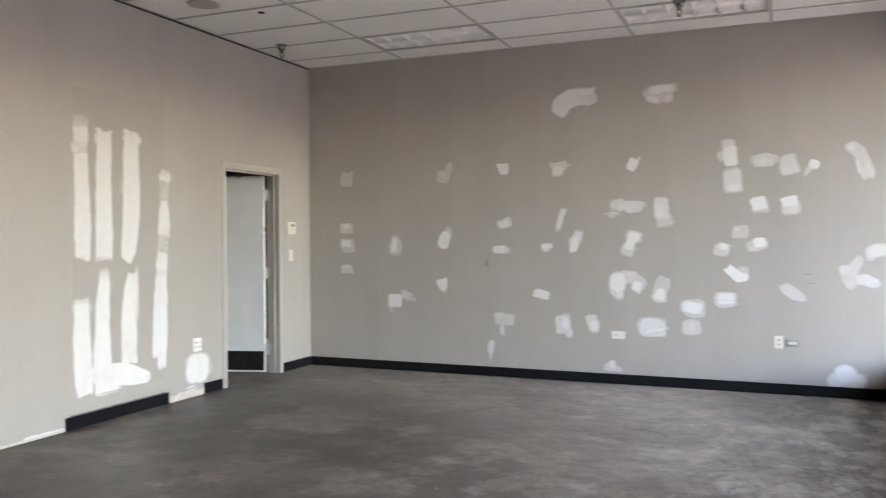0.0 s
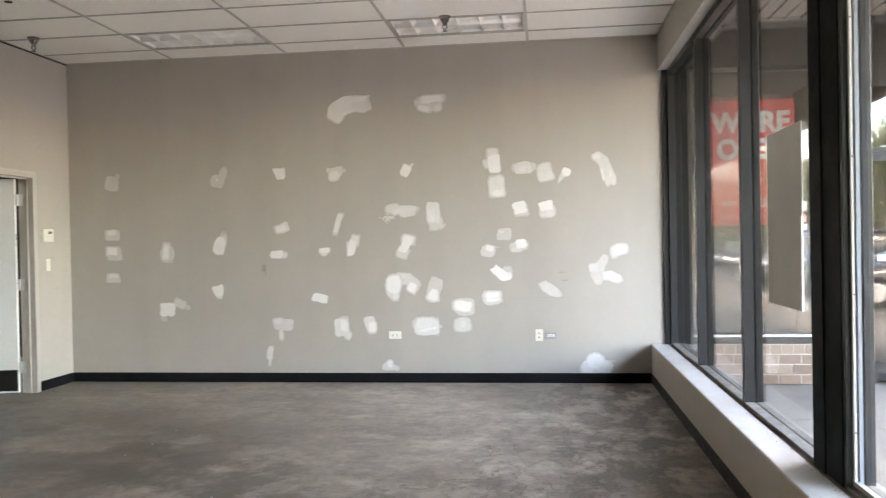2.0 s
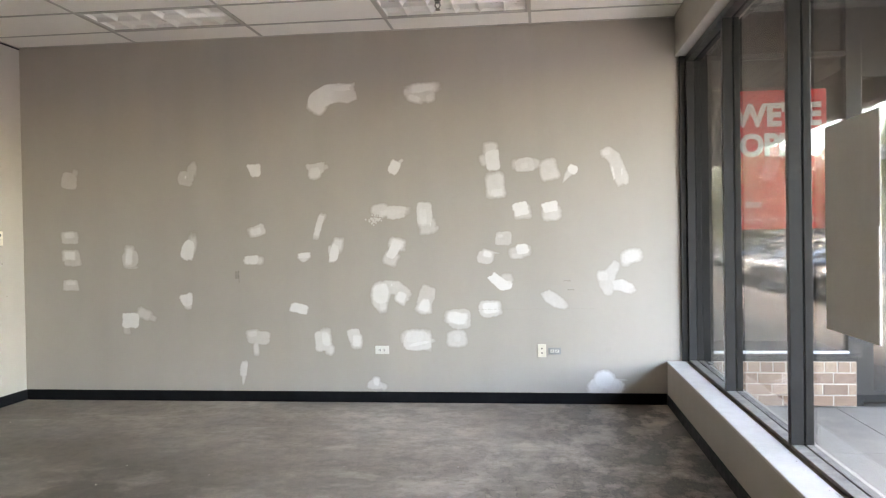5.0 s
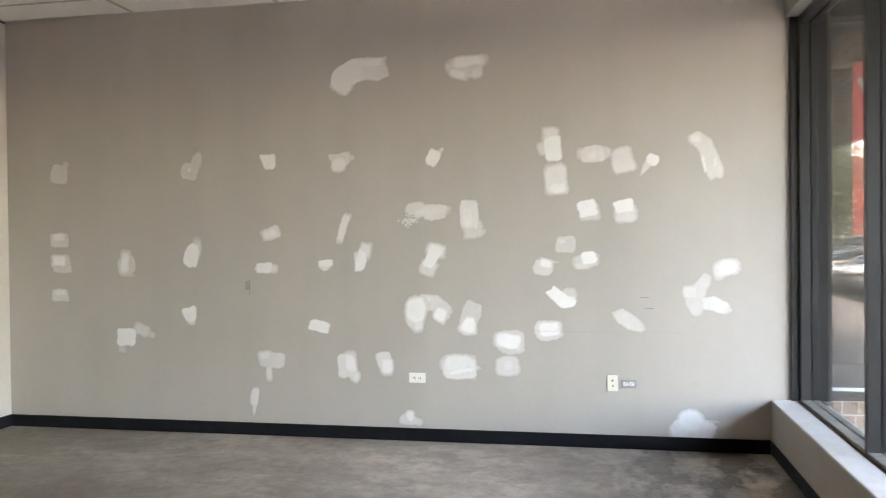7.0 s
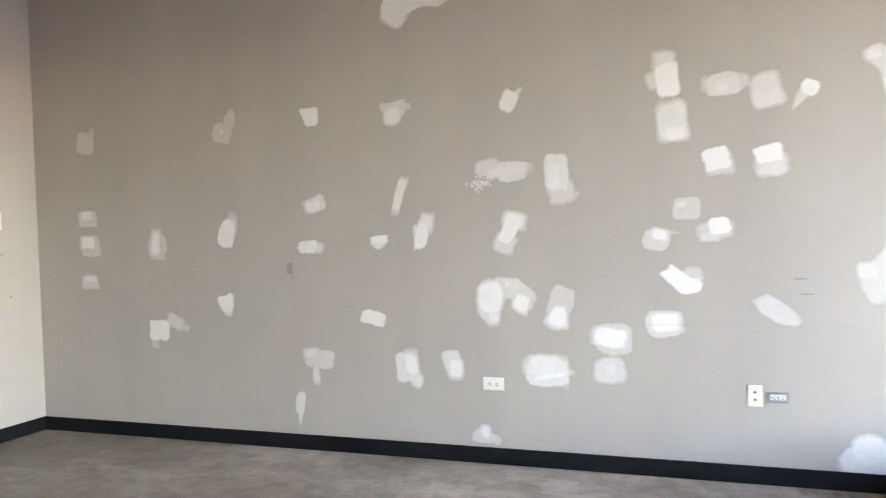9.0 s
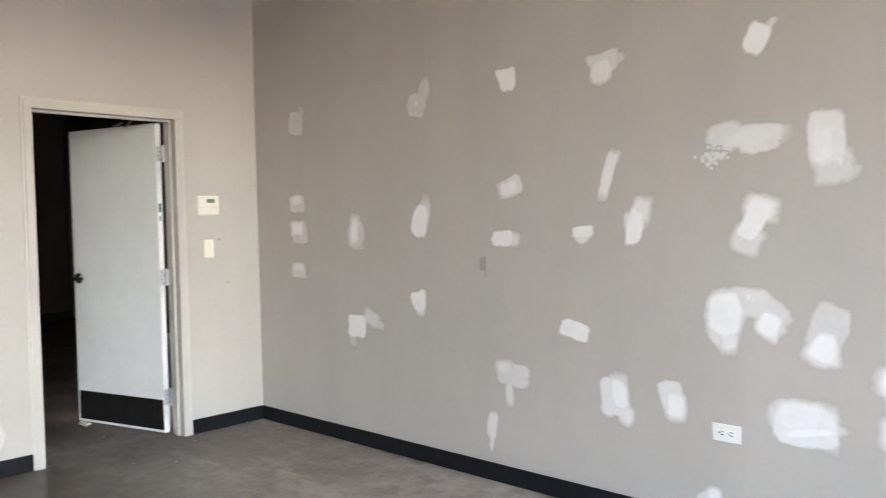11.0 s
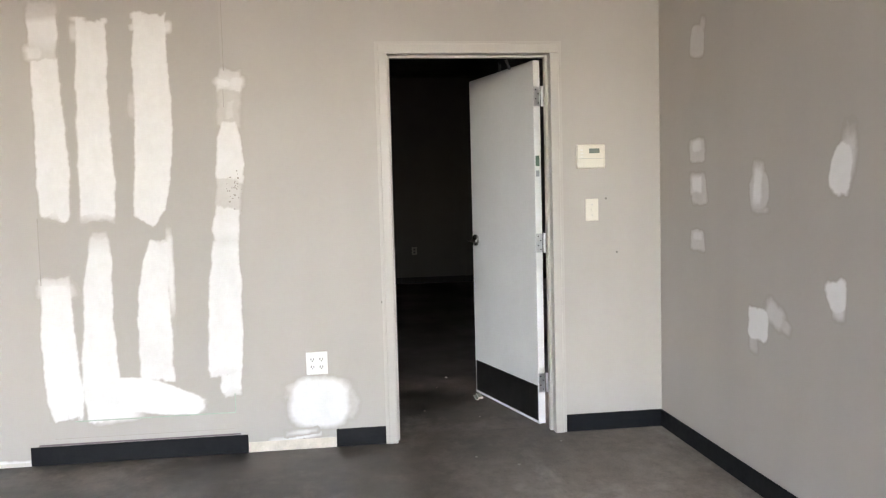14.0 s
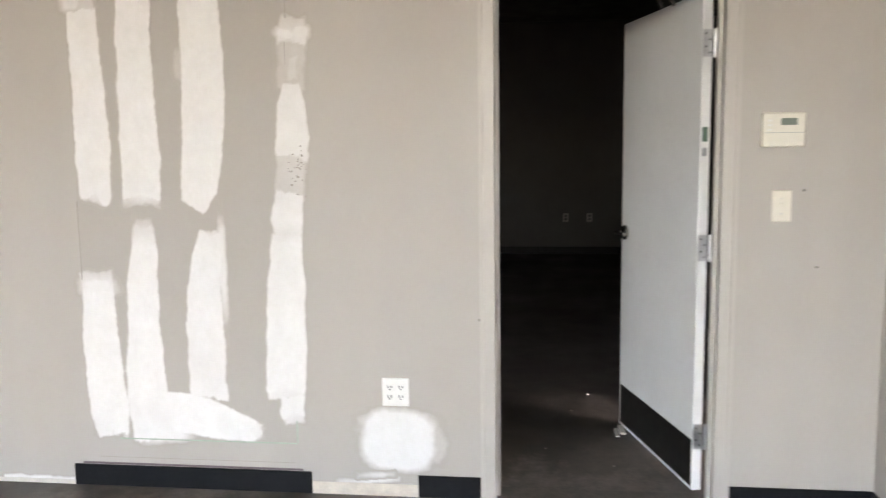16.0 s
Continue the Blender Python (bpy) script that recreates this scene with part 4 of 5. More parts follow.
o = thing("quad_outlet", "white four-way outlet above a filler patch", "outlet")
o.matrix_world = on_west(5.656, 0.471)
part("plate", boxes((-0.058, 0.058, -0.006, -0.0005, -0.062, 0.062), bevel=0.002), M_PLASTIC, o)
for cx in (-0.024, 0.024):
    for cz in (-0.021, 0.021):
        socket({"thing": o, "face": M_PLASTIC}, cx, cz)
o = thing("thermostat", "cream wall thermostat with a small grey display", "thermostat")
o.matrix_world = on_west(7.209, 1.561)
part("case", boxes((-0.082, 0.082, -0.028, -0.0005, -0.067, 0.067), bevel=0.006), M_ALMOND, o)
part("display", boxes((-0.012, 0.048, -0.0295, -0.028, 0.018, 0.044)), M_LCD, o, "grey display")
for dz in (0.036, 0.018, 0.0):
    part("button", boxes((-0.062, -0.046, -0.030, -0.028, dz - 0.004, dz + 0.004), bevel=0.001), M_PLASTIC, o)
part("lid_line", boxes((-0.078, 0.078, -0.0286, -0.0279, -0.012, -0.0105)), M_GREY, o)
o = thing("light_switch", "cream toggle light switch", "switch")
o.matrix_world = on_west(7.217, 1.263)
part("plate", boxes((-0.037, 0.037, -0.006, -0.0005, -0.062, 0.062), bevel=0.002), M_ALMOND, o)
part("toggle", boxes((-0.005, 0.005, -0.010, -0.006, -0.008, 0.012), bevel=0.0015), M_ALMOND, o)
for dz in (-0.03, 0.03):
    part("screw", tube(bmesh.new(), (0, -0.006, dz), (0, -0.0072, dz), 0.003, n=8), M_STEEL, o)

# seams and marks
part("repaired_board", boxes((XW, XW + 0.00012, 4.257, 5.211, 0.229, 2.62)), M_REPAIR, wall_west, "repainted board, slightly darker than the wall")
part("seam", boxes((XW, XW + 0.0006, 4.28, 5.20, 0.135, 0.137)), M_SEAM, wall_west, "scraped horizontal line")
part("seam", boxes((XW, XW + 0.0012, 5.225, 5.228, 2.05, ZC - 0.02)), M_SEAM, wall_west, "open board seam")
part("seam", boxes((XW, XW + 0.0012, 4.385, 5.214, 0.222, 0.228)), M_GREEN, wall_west, "green edge of a repaired board")
part("seam", boxes((XW, XW + 0.0012, 5.211, 5.216, 0.228, 0.33)), M_GREEN, wall_west)
part("seam", boxes((XW, XW + 0.0012, 4.253, 4.257, 0.95, 1.30)), M_SEAM, wall_west)
part("caulk_line", boxes((XW, XW + 0.004, 4.20, 5.235, 0.102, 0.110)), M_PLUM, wall_west, "scraped dark caulk line")
part("scuff", boxes((-2.968, -2.930, YN - 0.0006, YN, 1.15, 1.22)), M_SEAM, wall_north, "small grey scuff")
part("scratch", boxes((-2.930, -2.927, YN - 0.0010, YN, 1.11, 1.225)), M_PENCIL, wall_north, "thin dark vertical scratch")
part("pencil_line", boxes((-0.70, 0.35, YN - 0.0008, YN, 0.849, 0.8505)), M_SEAM, wall_north, "faint pencil line")
for x, z in ((0.11, 1.10), (0.14, 1.02)):
    part("pencil_line", boxes((x - 0.03, x + 0.03, YN - 0.0008, YN, z - 0.002, z + 0.002)), M_PENCIL, wall_north)
for y, z in ((7.30, 1.325), (7.36, 1.02), (6.02, 0.79)):
    part("screw_hole", tube(bmesh.new(), (XW, y, z), (XW + 0.0015, y, z), 0.006, n=8), M_PENCIL, wall_west)

# crumbs on the floor
for i, (x, y) in enumerate(((-2.93, 4.75), (-2.91, 5.48), (-1.95, 3.91), (-1.43, 5.54), (-1.03, 4.81), (-2.89, 5.06), (-0.68, 5.58), (-2.26, 5.31),
                            (-4.75, 6.47), (-4.92, 6.97), (-6.61, 6.56), (-4.59, 6.66), (-5.7, 6.3), (-5.5, 6.62), (-6.3, 6.45))):
    rng = random.Random(i)
    bm = bmesh.new()
    bmesh.ops.create_icosphere(bm, subdivisions=1, radius=0.0075)
    for v in bm.verts:
        v.co *= rng.uniform(0.6, 1.2)
        v.co.z = v.co.z * 0.45 + 0.004
    thing("plaster_crumb", "small pale plaster crumb on the concrete", "debris", group="plaster crumbs", bm=bm, material=M_CHIP, at=(x, y, 0))
thing("wood_scrap", "splintered pale scrap under the open door", "debris", bm=boxes((-6.06, -5.94, 6.69, 6.72, 0.0, 0.010), (-6.02, -5.90, 6.665, 6.685, 0, 0.006)), material=M_CHIP)

# dust and chips along the window rail
rng = random.Random(77)
verts, faces = [], []
for k in range(240):
    x, y, r = 1.121 - abs(rng.gauss(0, 0.016)), 2.2 + abs(rng.gauss(0, 1.0)), rng.uniform(0.001, 0.0045)
    y, n = min(y, 7.4), len(verts)
    verts += [(x + r * math.cos(a), y + r * 1.6 * math.sin(a), SILL + 0.0006) for a in (0.3, 1.9, 3.4, 5.0)] + [(x, y, SILL + r * 0.7)]
    faces += [(n, n + 1, n + 4), (n + 1, n + 2, n + 4), (n + 2, n + 3, n + 4), (n + 3, n, n + 4)]
me = bpy.data.meshes.new("sill_dust")
me.from_pydata(verts, [], faces)
me.materials.append(varied("brown_sill_dust", (0.20, 0.16, 0.12), 0.95, 0, 0.4, 40, 200, 0))
tagged(new("sill_dust", me), "brown dust and chips lying on the white sill", "dust", kind="stuff")

# ---- filler patches ----
PATCHES = [0]


def filler(wall, dabs, runs=(), scraped=False, step=0.006):
    """Joint compound on a wall: dabs (u, z, width, height, tilt, cover, squareness, taper) and trowelled runs of
    (u, z, width, cover), feathered into each other, with ragged edges. cover: 0 bare paint, 1 thick compound."""
    PATCHES[0] += 1
    lift = 0.0002 + 0.00001 * PATCHES[0]
    spots = [(d[0], d[1], 0.75 * math.hypot(d[2], d[3])) for d in dabs] + [(p[0], p[1], p[2] * 0.8) for r in runs for p in r]
    u0, u1 = min(s[0] - s[2] for s in spots) - 0.03, max(s[0] + s[2] for s in spots) + 0.03
    z0, z1 = max(0.002, min(s[1] - s[2] for s in spots) - 0.03), max(s[1] + s[2] for s in spots) + 0.03
    nu, nz = int((u1 - u0) / step) + 2, int((z1 - z0) / step) + 2
    U, Z = np.meshgrid(u0 + step * np.arange(nu), z0 + step * np.arange(nz))
    side = 7.3 if wall is wall_west else 0.0
    flat = [(float(a), side, float(b)) for a, b in zip(U.ravel(), Z.ravel())]
    wob = np.array([0.011 * noise.noise(Vector(p) * 12) + 0.0055 * noise.noise(Vector(p) * 42) + 0.0025 * noise.noise(Vector(p) * 120) for p in flat]).reshape(U.shape)
    cover = np.full(U.shape, -1.0)

    def lay(sd, c, ragged, small, first):
        # the first coat ends crisply, what is spread over it fades out
        edge = (0.011 if first else 0.014 + 0.018 * c) * small
        np.maximum(cover, c - np.maximum(0, sd + wob * ragged + edge * 0.2) / edge * c, out=cover)

    for n, (u, z, w, h, tilt, c, e, taper) in enumerate(dabs):
        ca, sa = math.cos(radians(tilt)), math.sin(radians(tilt))
        x, y = (U - u) * ca - (Z - z) * sa, (U - u) * sa + (Z - z) * ca
        b = np.maximum(0.2, 1 + taper * np.clip(y / (h / 2), -1.3, 1.3)) * w / 2
        r = (np.abs(x / b) ** e + np.abs(y / (h / 2)) ** e + 1e-9) ** (1 / e)
        lay((r - 1) * min(w, h) / 2, c, min(1.0, min(w, h) / 0.08), min(1.0, max(0.3, min(w, h) / 0.06)), n == 0 and not runs)
    for run in runs:
        best, value = np.full(U.shape, 9.0), np.zeros(U.shape)
        for n, (p, q) in enumerate(zip(run, run[1:])):
            dx, dz = q[0] - p[0], q[1] - p[1]
            size = math.hypot(dx, dz)
            s = ((U - p[0]) * dx + (Z - p[1]) * dz) / size ** 2
            k = np.clip(s, 0, 1)
            half = (p[2] + (q[2] - p[2]) * k) / 2
            off = np.hypot(U - p[0] - k * dx, Z - p[1] - k * dz)
            sd = off - half
            c = p[3] + (q[3] - p[3]) * k
            value = np.where(sd < best, c, value)
            best = np.minimum(best, sd)
        # square ends
        for p, q in ((run[0], run[1]), (run[-1], run[-2])):
            dx, dz = p[0] - q[0], p[1] - q[1]
            over = ((U - p[0]) * dx + (Z - p[1]) * dz) / math.hypot(dx, dz) + wob * 1.2
            best = np.where(np.hypot(U - p[0], Z - p[1]) < 1.2 * max(p[2], q[2]), np.maximum(best, over), best)
        edge = 0.009 + 0.016 * (1 - value)
        np.maximum(cover, value - np.maximum(0, best + wob * 0.7 + edge * 0.3) / edge * value, out=cover)
    if wall is wall_west:
        cover *= 0.81   # white greyed there to tone down the wall's bright lighting
    keep = cover > -0.1
    index = -np.ones(U.shape, dtype=int)
    solid = keep[:-1, :-1] | keep[1:, :-1] | keep[:-1, 1:] | keep[1:, 1:]
    used = np.zeros(U.shape, dtype=bool)
    for a, b in ((0, 0), (1, 0), (0, 1), (1, 1)):
        used[a:nz - 1 + a, b:nu - 1 + b] |= solid
    index[used] = np.arange(used.sum())
    verts = [(a, YN - lift, b) if wall is wall_north else (XW + lift, a, b) for a, b in zip(U[used].tolist(), Z[used].tolist())]
    rows, cols = np.nonzero(solid)
    faces = np.stack([index[rows, cols], index[rows, cols + 1], index[rows + 1, cols + 1], index[rows + 1, cols]], axis=1).tolist()
    me = bpy.data.meshes.new("filler_patch")
    me.from_pydata(verts, [], faces)
    me.attributes.new("cover", "FLOAT", "POINT").data.foreach_set("value", cover[used].astype(np.float32))
    me.materials.append(M_PATCH)
    ob = new("filler_patch", me)
    ob.parent = wall
    ob["label"] = "thin scraped joint compound patch" if scraped else "long trowelled strips of white joint compound" if wall is wall_west else "white joint compound patch"


# ---- the patches, wall by wall ----
rng = random.Random(12)
filler(wall_north, [(-4.606, 2.106, 0.151, 0.145, 10, 0.42, 4, -0.1), (-4.542, 2.175, 0.045, 0.06, 20, 0.35, 3, 0)], scraped=True)
filler(wall_north, [(-3.429, 2.099, 0.146, 0.131, 15, 0.44, 3, 0), (-3.366, 2.185, 0.073, 0.114, 15, 0.4, 3, -0.3), (-3.433, 2.111, 0.014, 0.024, 0, 1, 2, 0)], scraped=True)
filler(wall_north, [(-4.61, 1.56, 0.151, 0.112, 0, 0.5, 6, 0), (-4.609, 1.582, 0.111, 0.052, 0, 0.78, 4, 0)], scraped=True)
filler(wall_north, [(-4.585, 1.361, 0.151, 0.138, 0, 0.45, 4, -0.15), (-4.614, 1.388, 0.101, 0.078, 0, 1, 6, 0), (-4.552, 1.416, 0.05, 0.043, 0, 0.35, 3, 0)])
filler(wall_north, [(-4.609, 1.102, 0.146, 0.095, 0, 0.5, 6, -0.05), (-4.607, 1.124, 0.101, 0.035, 0, 0.7, 4, 0)], scraped=True)
filler(wall_north, [(-4, 1.352, 0.154, 0.169, 5, 0.45, 2.5, 0), (-4.013, 1.369, 0.067, 0.135, 5, 0.95, 4, 0), (-3.984, 1.267, 0.096, 0.021, 0, 0.3, 3, 0)])
filler(wall_north, [(-3.422, 1.429, 0.115, 0.181, 14, 1, 3.5, -0.2), (-3.388, 1.469, 0.073, 0.164, 10, 0.55, 3, 0)])
filler(wall_north, [(-3.443, 0.954, 0.111, 0.116, -12, 0.95, 4, 0.15), (-3.432, 0.9, 0.055, 0.05, 0, 0.7, 3, 0)])
filler(wall_north, [(-4.009, 0.764, 0.154, 0.136, 2, 1, 6, 0), (-4.047, 0.666, 0.053, 0.051, 0, 0.32, 4, 0), (-3.871, 0.827, 0.124, 0.076, 25, 0.5, 4, 0), (-3.806, 0.793, 0.085, 0.042, 25, 0.36, 3, 0)])
filler(wall_north, [(-2.758, 2.158, 0.104, 0.111, -6, 1, 6, 0.15)])
filler(wall_north, [(-2.169, 2.156, 0.148, 0.101, -8, 0.55, 5, 0.3), (-2.183, 2.122, 0.099, 0.101, 0, 0.78, 3, 0), (-2.086, 2.17, 0.049, 0.035, -20, 0.42, 4, 0)])
filler(wall_north, [(-1.437, 2.154, 0.093, 0.12, 20, 1, 4, 0.1), (-1.377, 2.207, 0.038, 0.022, -30, 0.6, 3, 0)])
filler(wall_north, [(-2.736, 1.595, 0.13, 0.096, -20, 0.6, 4, 0), (-2.754, 1.588, 0.104, 0.064, -15, 0.88, 4, 0)])
filler(wall_north, [(-2.8, 1.32, 0.131, 0.08, 0, 0.92, 4, 0), (-2.73, 1.315, 0.061, 0.056, 0, 0.65, 3, 0)])
filler(wall_north, [(-2.15, 1.634, 0.054, 0.21, 18, 0.75, 5, 0), (-2.115, 1.714, 0.049, 0.047, 18, 0.42, 4, 0)])
filler(wall_north, [(-2.302, 1.356, 0.101, 0.047, -2, 1, 6, 0), (-2.303, 1.321, 0.067, 0.035, 0, 0.7, 3, 0.4)])
filler(wall_north, [(-2.011, 1.372, 0.074, 0.155, 12, 1, 4, 0), (-1.976, 1.453, 0.073, 0.101, 10, 0.75, 5, 0), (-2.051, 1.412, 0.025, 0.054, 0, 0.6, 4, 0)])
filler(wall_north, [(-1.452, 1.396, 0.086, 0.167, 28, 0.97, 5, 0), (-1.481, 1.32, 0.109, 0.106, 25, 0.6, 4, 0), (-1.419, 1.452, 0.109, 0.076, 15, 0.78, 5, 0)])
filler(wall_north, [(-1.43, 1.739, 0.178, 0.106, -3, 0.62, 4, 0), (-1.578, 1.749, 0.134, 0.114, -15, 0.55, 3, 0), (-1.469, 1.741, 0.233, 0.053, -3, 0.68, 4, 0)])
filler(wall_north, [(-1.166, 1.724, 0.129, 0.194, -2, 0.7, 6, 0), (-1.135, 1.607, 0.136, 0.112, -8, 0.5, 5, 0), (-1.178, 1.699, 0.068, 0.157, 0, 0.82, 4, 0), (-1.06, 1.59, 0.038, 0.03, 0, 0.35, 3, 0), (-1.112, 1.625, 0.009, 0.03, 0, 0.95, 2, 0)])
filler(wall_north, [(-0.538, 2.193, 0.121, 0.18, -5, 1, 4, 0), (-0.557, 2.296, 0.1, 0.086, 0, 0.7, 5, 0), (-0.61, 2.191, 0.065, 0.079, -15, 0.6, 4, 0), (-0.518, 1.968, 0.143, 0.195, -6, 0.75, 5, 0), (-0.513, 1.903, 0.114, 0.072, 0, 0.92, 4, 0)])
filler(wall_north, [(-0.253, 2.143, 0.167, 0.114, -4, 0.62, 4, 0), (-0.163, 2.155, 0.076, 0.06, 20, 0.5, 3, 0), (-0.33, 2.148, 0.056, 0.071, 0, 0.4, 3, 0), (-0.261, 2.133, 0.091, 0.064, -10, 0.75, 3, 0), (-0.04, 2.094, 0.143, 0.162, -14, 0.64, 4.5, -0.05)])
filler(wall_north, [(0.166, 2.092, 0.08, 0.077, 25, 1, 3, 0), (0.121, 2.035, 0.037, 0.112, 33, 0.62, 2.6, 0.6)])
filler(wall_north, [(-0.294, 1.745, 0.126, 0.115, -14, 1, 5, 0), (-0.28, 1.723, 0.126, 0.107, -5, 0.5, 4, 0)])
filler(wall_north, [(-0.034, 1.758, 0.123, 0.092, -10, 1, 5, 0), (-0.021, 1.701, 0.137, 0.106, -5, 0.6, 4, 0)])
filler(wall_north, [(-0.451, 1.488, 0.132, 0.116, 2, 0.44, 5, 0), (-0.476, 1.51, 0.05, 0.036, 0, 0.62, 3, 0)], scraped=True)
filler(wall_north, [(-0.287, 1.389, 0.098, 0.086, -12, 0.97, 4, 0), (-0.309, 1.364, 0.155, 0.086, -8, 0.45, 3, 0), (-0.331, 1.329, 0.092, 0.043, 0, 0.6, 3, 0)])
filler(wall_north, [(-0.62, 1.322, 0.137, 0.11, 5, 0.52, 4, 0), (-0.598, 1.35, 0.072, 0.051, 15, 1, 4, 0), (-0.536, 1.36, 0.065, 0.011, 8, 0.35, 3, 0)])
filler(wall_north, [(-1.16, 0.978, 0.137, 0.181, 20, 0.45, 5, 0), (-1.178, 0.888, 0.099, 0.106, 10, 0.97, 3.5, -0.25), (-1.187, 0.843, 0.076, 0.049, 0, 0.6, 3, 0)])
filler(wall_north, [(-0.865, 0.764, 0.2, 0.171, 3, 0.42, 4, 0), (-0.88, 0.771, 0.16, 0.101, 8, 0.97, 6, 0), (-0.888, 0.585, 0.156, 0.127, -3, 0.52, 4, 0), (-0.881, 0.592, 0.074, 0.075, 0, 0.6, 3, 0)])
filler(wall_north, [(-0.588, 0.852, 0.181, 0.147, -3, 0.55, 3.5, 0), (-0.577, 0.859, 0.137, 0.099, -3, 0.95, 5, 0)])
filler(wall_north, [(-2.349, 0.867, 0.152, 0.087, 14, 1, 4, 0)])
filler(wall_north, [(-2.745, 0.598, 0.201, 0.121, 3, 0.5, 4, 0), (-2.805, 0.63, 0.088, 0.057, -5, 0.65, 4, 0), (-2.775, 0.5, 0.039, 0.105, 0, 0.6, 4, 0)], scraped=True)
filler(wall_north, [(-2.897, 0.303, 0.062, 0.139, 8, 0.64, 3, 0), (-2.901, 0.218, 0.027, 0.098, 5, 0.56, 3, 0.3)], scraped=True)
filler(wall_north, [(-2.134, 0.563, 0.141, 0.174, 0, 0.7, 4, 0), (-2.104, 0.583, 0.079, 0.134, 0, 0.97, 4, 0), (-2.071, 0.485, 0.058, 0.071, 15, 0.72, 3, 0)])
filler(wall_north, [(-1.838, 0.612, 0.113, 0.132, -10, 0.66, 3.5, 0), (-1.815, 0.565, 0.077, 0.101, 0, 0.96, 3.5, 0)])
filler(wall_north, [(-1.252, 0.566, 0.246, 0.175, 0, 0.72, 3, -0.1), (-1.27, 0.604, 0.177, 0.099, -4, 0.82, 5, 0), (-1.363, 0.596, 0.062, 0.076, 0, 0.45, 4, 0), (-1.233, 0.54, 0.184, 0.03, -12, 0.97, 3, 0), (-1.156, 0.571, 0.053, 0.129, 0, 0.6, 4, 0)])
filler(wall_north, [(-1.651, 0.164, 0.136, 0.074, 0, 0.5, 3, -0.3), (-1.635, 0.188, 0.048, 0.062, 0, 0.82, 3, 0), (-1.572, 0.147, 0.055, 0.046, 30, 0.42, 3, 0)], scraped=True)
filler(wall_north, [(0.434, 0.162, 0.317, 0.141, 2, 0.72, 2.4, -0.1), (0.425, 0.214, 0.152, 0.141, 0, 0.95, 2.4, 0), (0.497, 0.156, 0.145, 0.106, 15, 0.85, 2.4, 0), (0.345, 0.138, 0.113, 0.085, 0, 0.8, 2.4, 0), (0.563, 0.218, 0.085, 0.014, 3, 0.35, 3, 0)])
filler(wall_north, [(-1.188, 2.813, 0.249, 0.147, -3, 0.55, 3.5, 0), (-1.175, 2.86, 0.211, 0.066, -3, 0.92, 4, 0), (-1.238, 2.769, 0.114, 0.052, 20, 0.88, 3, 0), (-1.102, 2.776, 0.067, 0.066, -20, 0.7, 3, 0), (-1.313, 2.832, 0.038, 0.052, 0, 0.6, 3, 0)])
filler(wall_north, [(0.466, 2.232, 0.072, 0.048, -10, 0.68, 3, 0)], [[(0.426, 2.221, 0.049, 0.4), (0.482, 2.23, 0.095, 0.55), (0.53, 2.186, 0.103, 0.55), (0.567, 2.081, 0.112, 0.55), (0.598, 1.993, 0.112, 0.55), (0.61, 1.941, 0.09, 0.45)], [(0.513, 2.112, 0.013, 0.9), (0.537, 1.993, 0.016, 0.85)], [(0.599, 2.085, 0.01, 0.95), (0.598, 2.027, 0.01, 0.8)]])
filler(wall_north, [(-0.42, 1.124, 0.085, 0.073, -10, 0.45, 4, 0)], [[(-0.566, 1.159, 0.08, 0.97), (-0.521, 1.111, 0.087, 1), (-0.465, 1.067, 0.091, 1), (-0.415, 1.066, 0.072, 0.95), (-0.385, 1.102, 0.043, 0.7)]])
filler(wall_north, [], [[(-0.087, 1.004, 0.071, 0.43), (-0.046, 0.957, 0.099, 0.5), (0.008, 0.917, 0.092, 0.49), (0.069, 0.888, 0.071, 0.45), (0.103, 0.895, 0.043, 0.32)]])
filler(wall_north, [(-1.582, 0.998, 0.142, 0.176, 12, 0.97, 3, 0), (-1.395, 0.965, 0.085, 0.084, 25, 0.95, 4, 0), (-1.565, 0.89, 0.059, 0.092, 0, 0.78, 3, 0), (-1.477, 1.077, 0.012, 0.023, 0, 1, 2, 0)], [[(-1.567, 0.844, 0.056, 0.5), (-1.596, 0.929, 0.127, 0.6), (-1.593, 1.005, 0.14, 0.6), (-1.521, 1.058, 0.114, 0.55), (-1.431, 1.053, 0.115, 0.55), (-1.367, 0.988, 0.123, 0.5), (-1.306, 0.972, 0.053, 0.4)], [(-1.504, 1.081, 0.054, 0.6), (-1.411, 1.064, 0.053, 0.6)]])
filler(wall_north, [(0.421, 1.138, 0.079, 0.077, 0, 0.52, 4, 0), (0.677, 1.316, 0.141, 0.1, -8, 0.62, 3, 0), (0.626, 1.294, 0.077, 0.097, 0, 0.52, 3, 0)], [[(0.541, 1.254, 0.046, 0.36), (0.514, 1.203, 0.08, 0.43), (0.474, 1.144, 0.106, 0.4), (0.46, 1.082, 0.131, 0.37), (0.465, 1.012, 0.079, 0.4), (0.477, 0.97, 0.033, 0.29)], [(0.505, 1.057, 0.077, 0.52), (0.583, 1.059, 0.097, 0.58), (0.641, 1.031, 0.085, 0.56), (0.682, 0.999, 0.041, 0.4)]])
filler(wall_north, [(-2.106, 2.788, 0.139, 0.115, -30, 1, 3, 0), (-2.152, 2.735, 0.145, 0.125, 20, 0.95, 2.3, 0)], [[(-2.17, 2.713, 0.133, 0.92), (-2.147, 2.784, 0.173, 1), (-2.063, 2.834, 0.174, 1), (-1.949, 2.847, 0.169, 0.78), (-1.861, 2.839, 0.161, 0.68), (-1.788, 2.856, 0.147, 0.6)], [(-2.061, 2.884, 0.054, 1), (-1.827, 2.893, 0.053, 0.95)]])
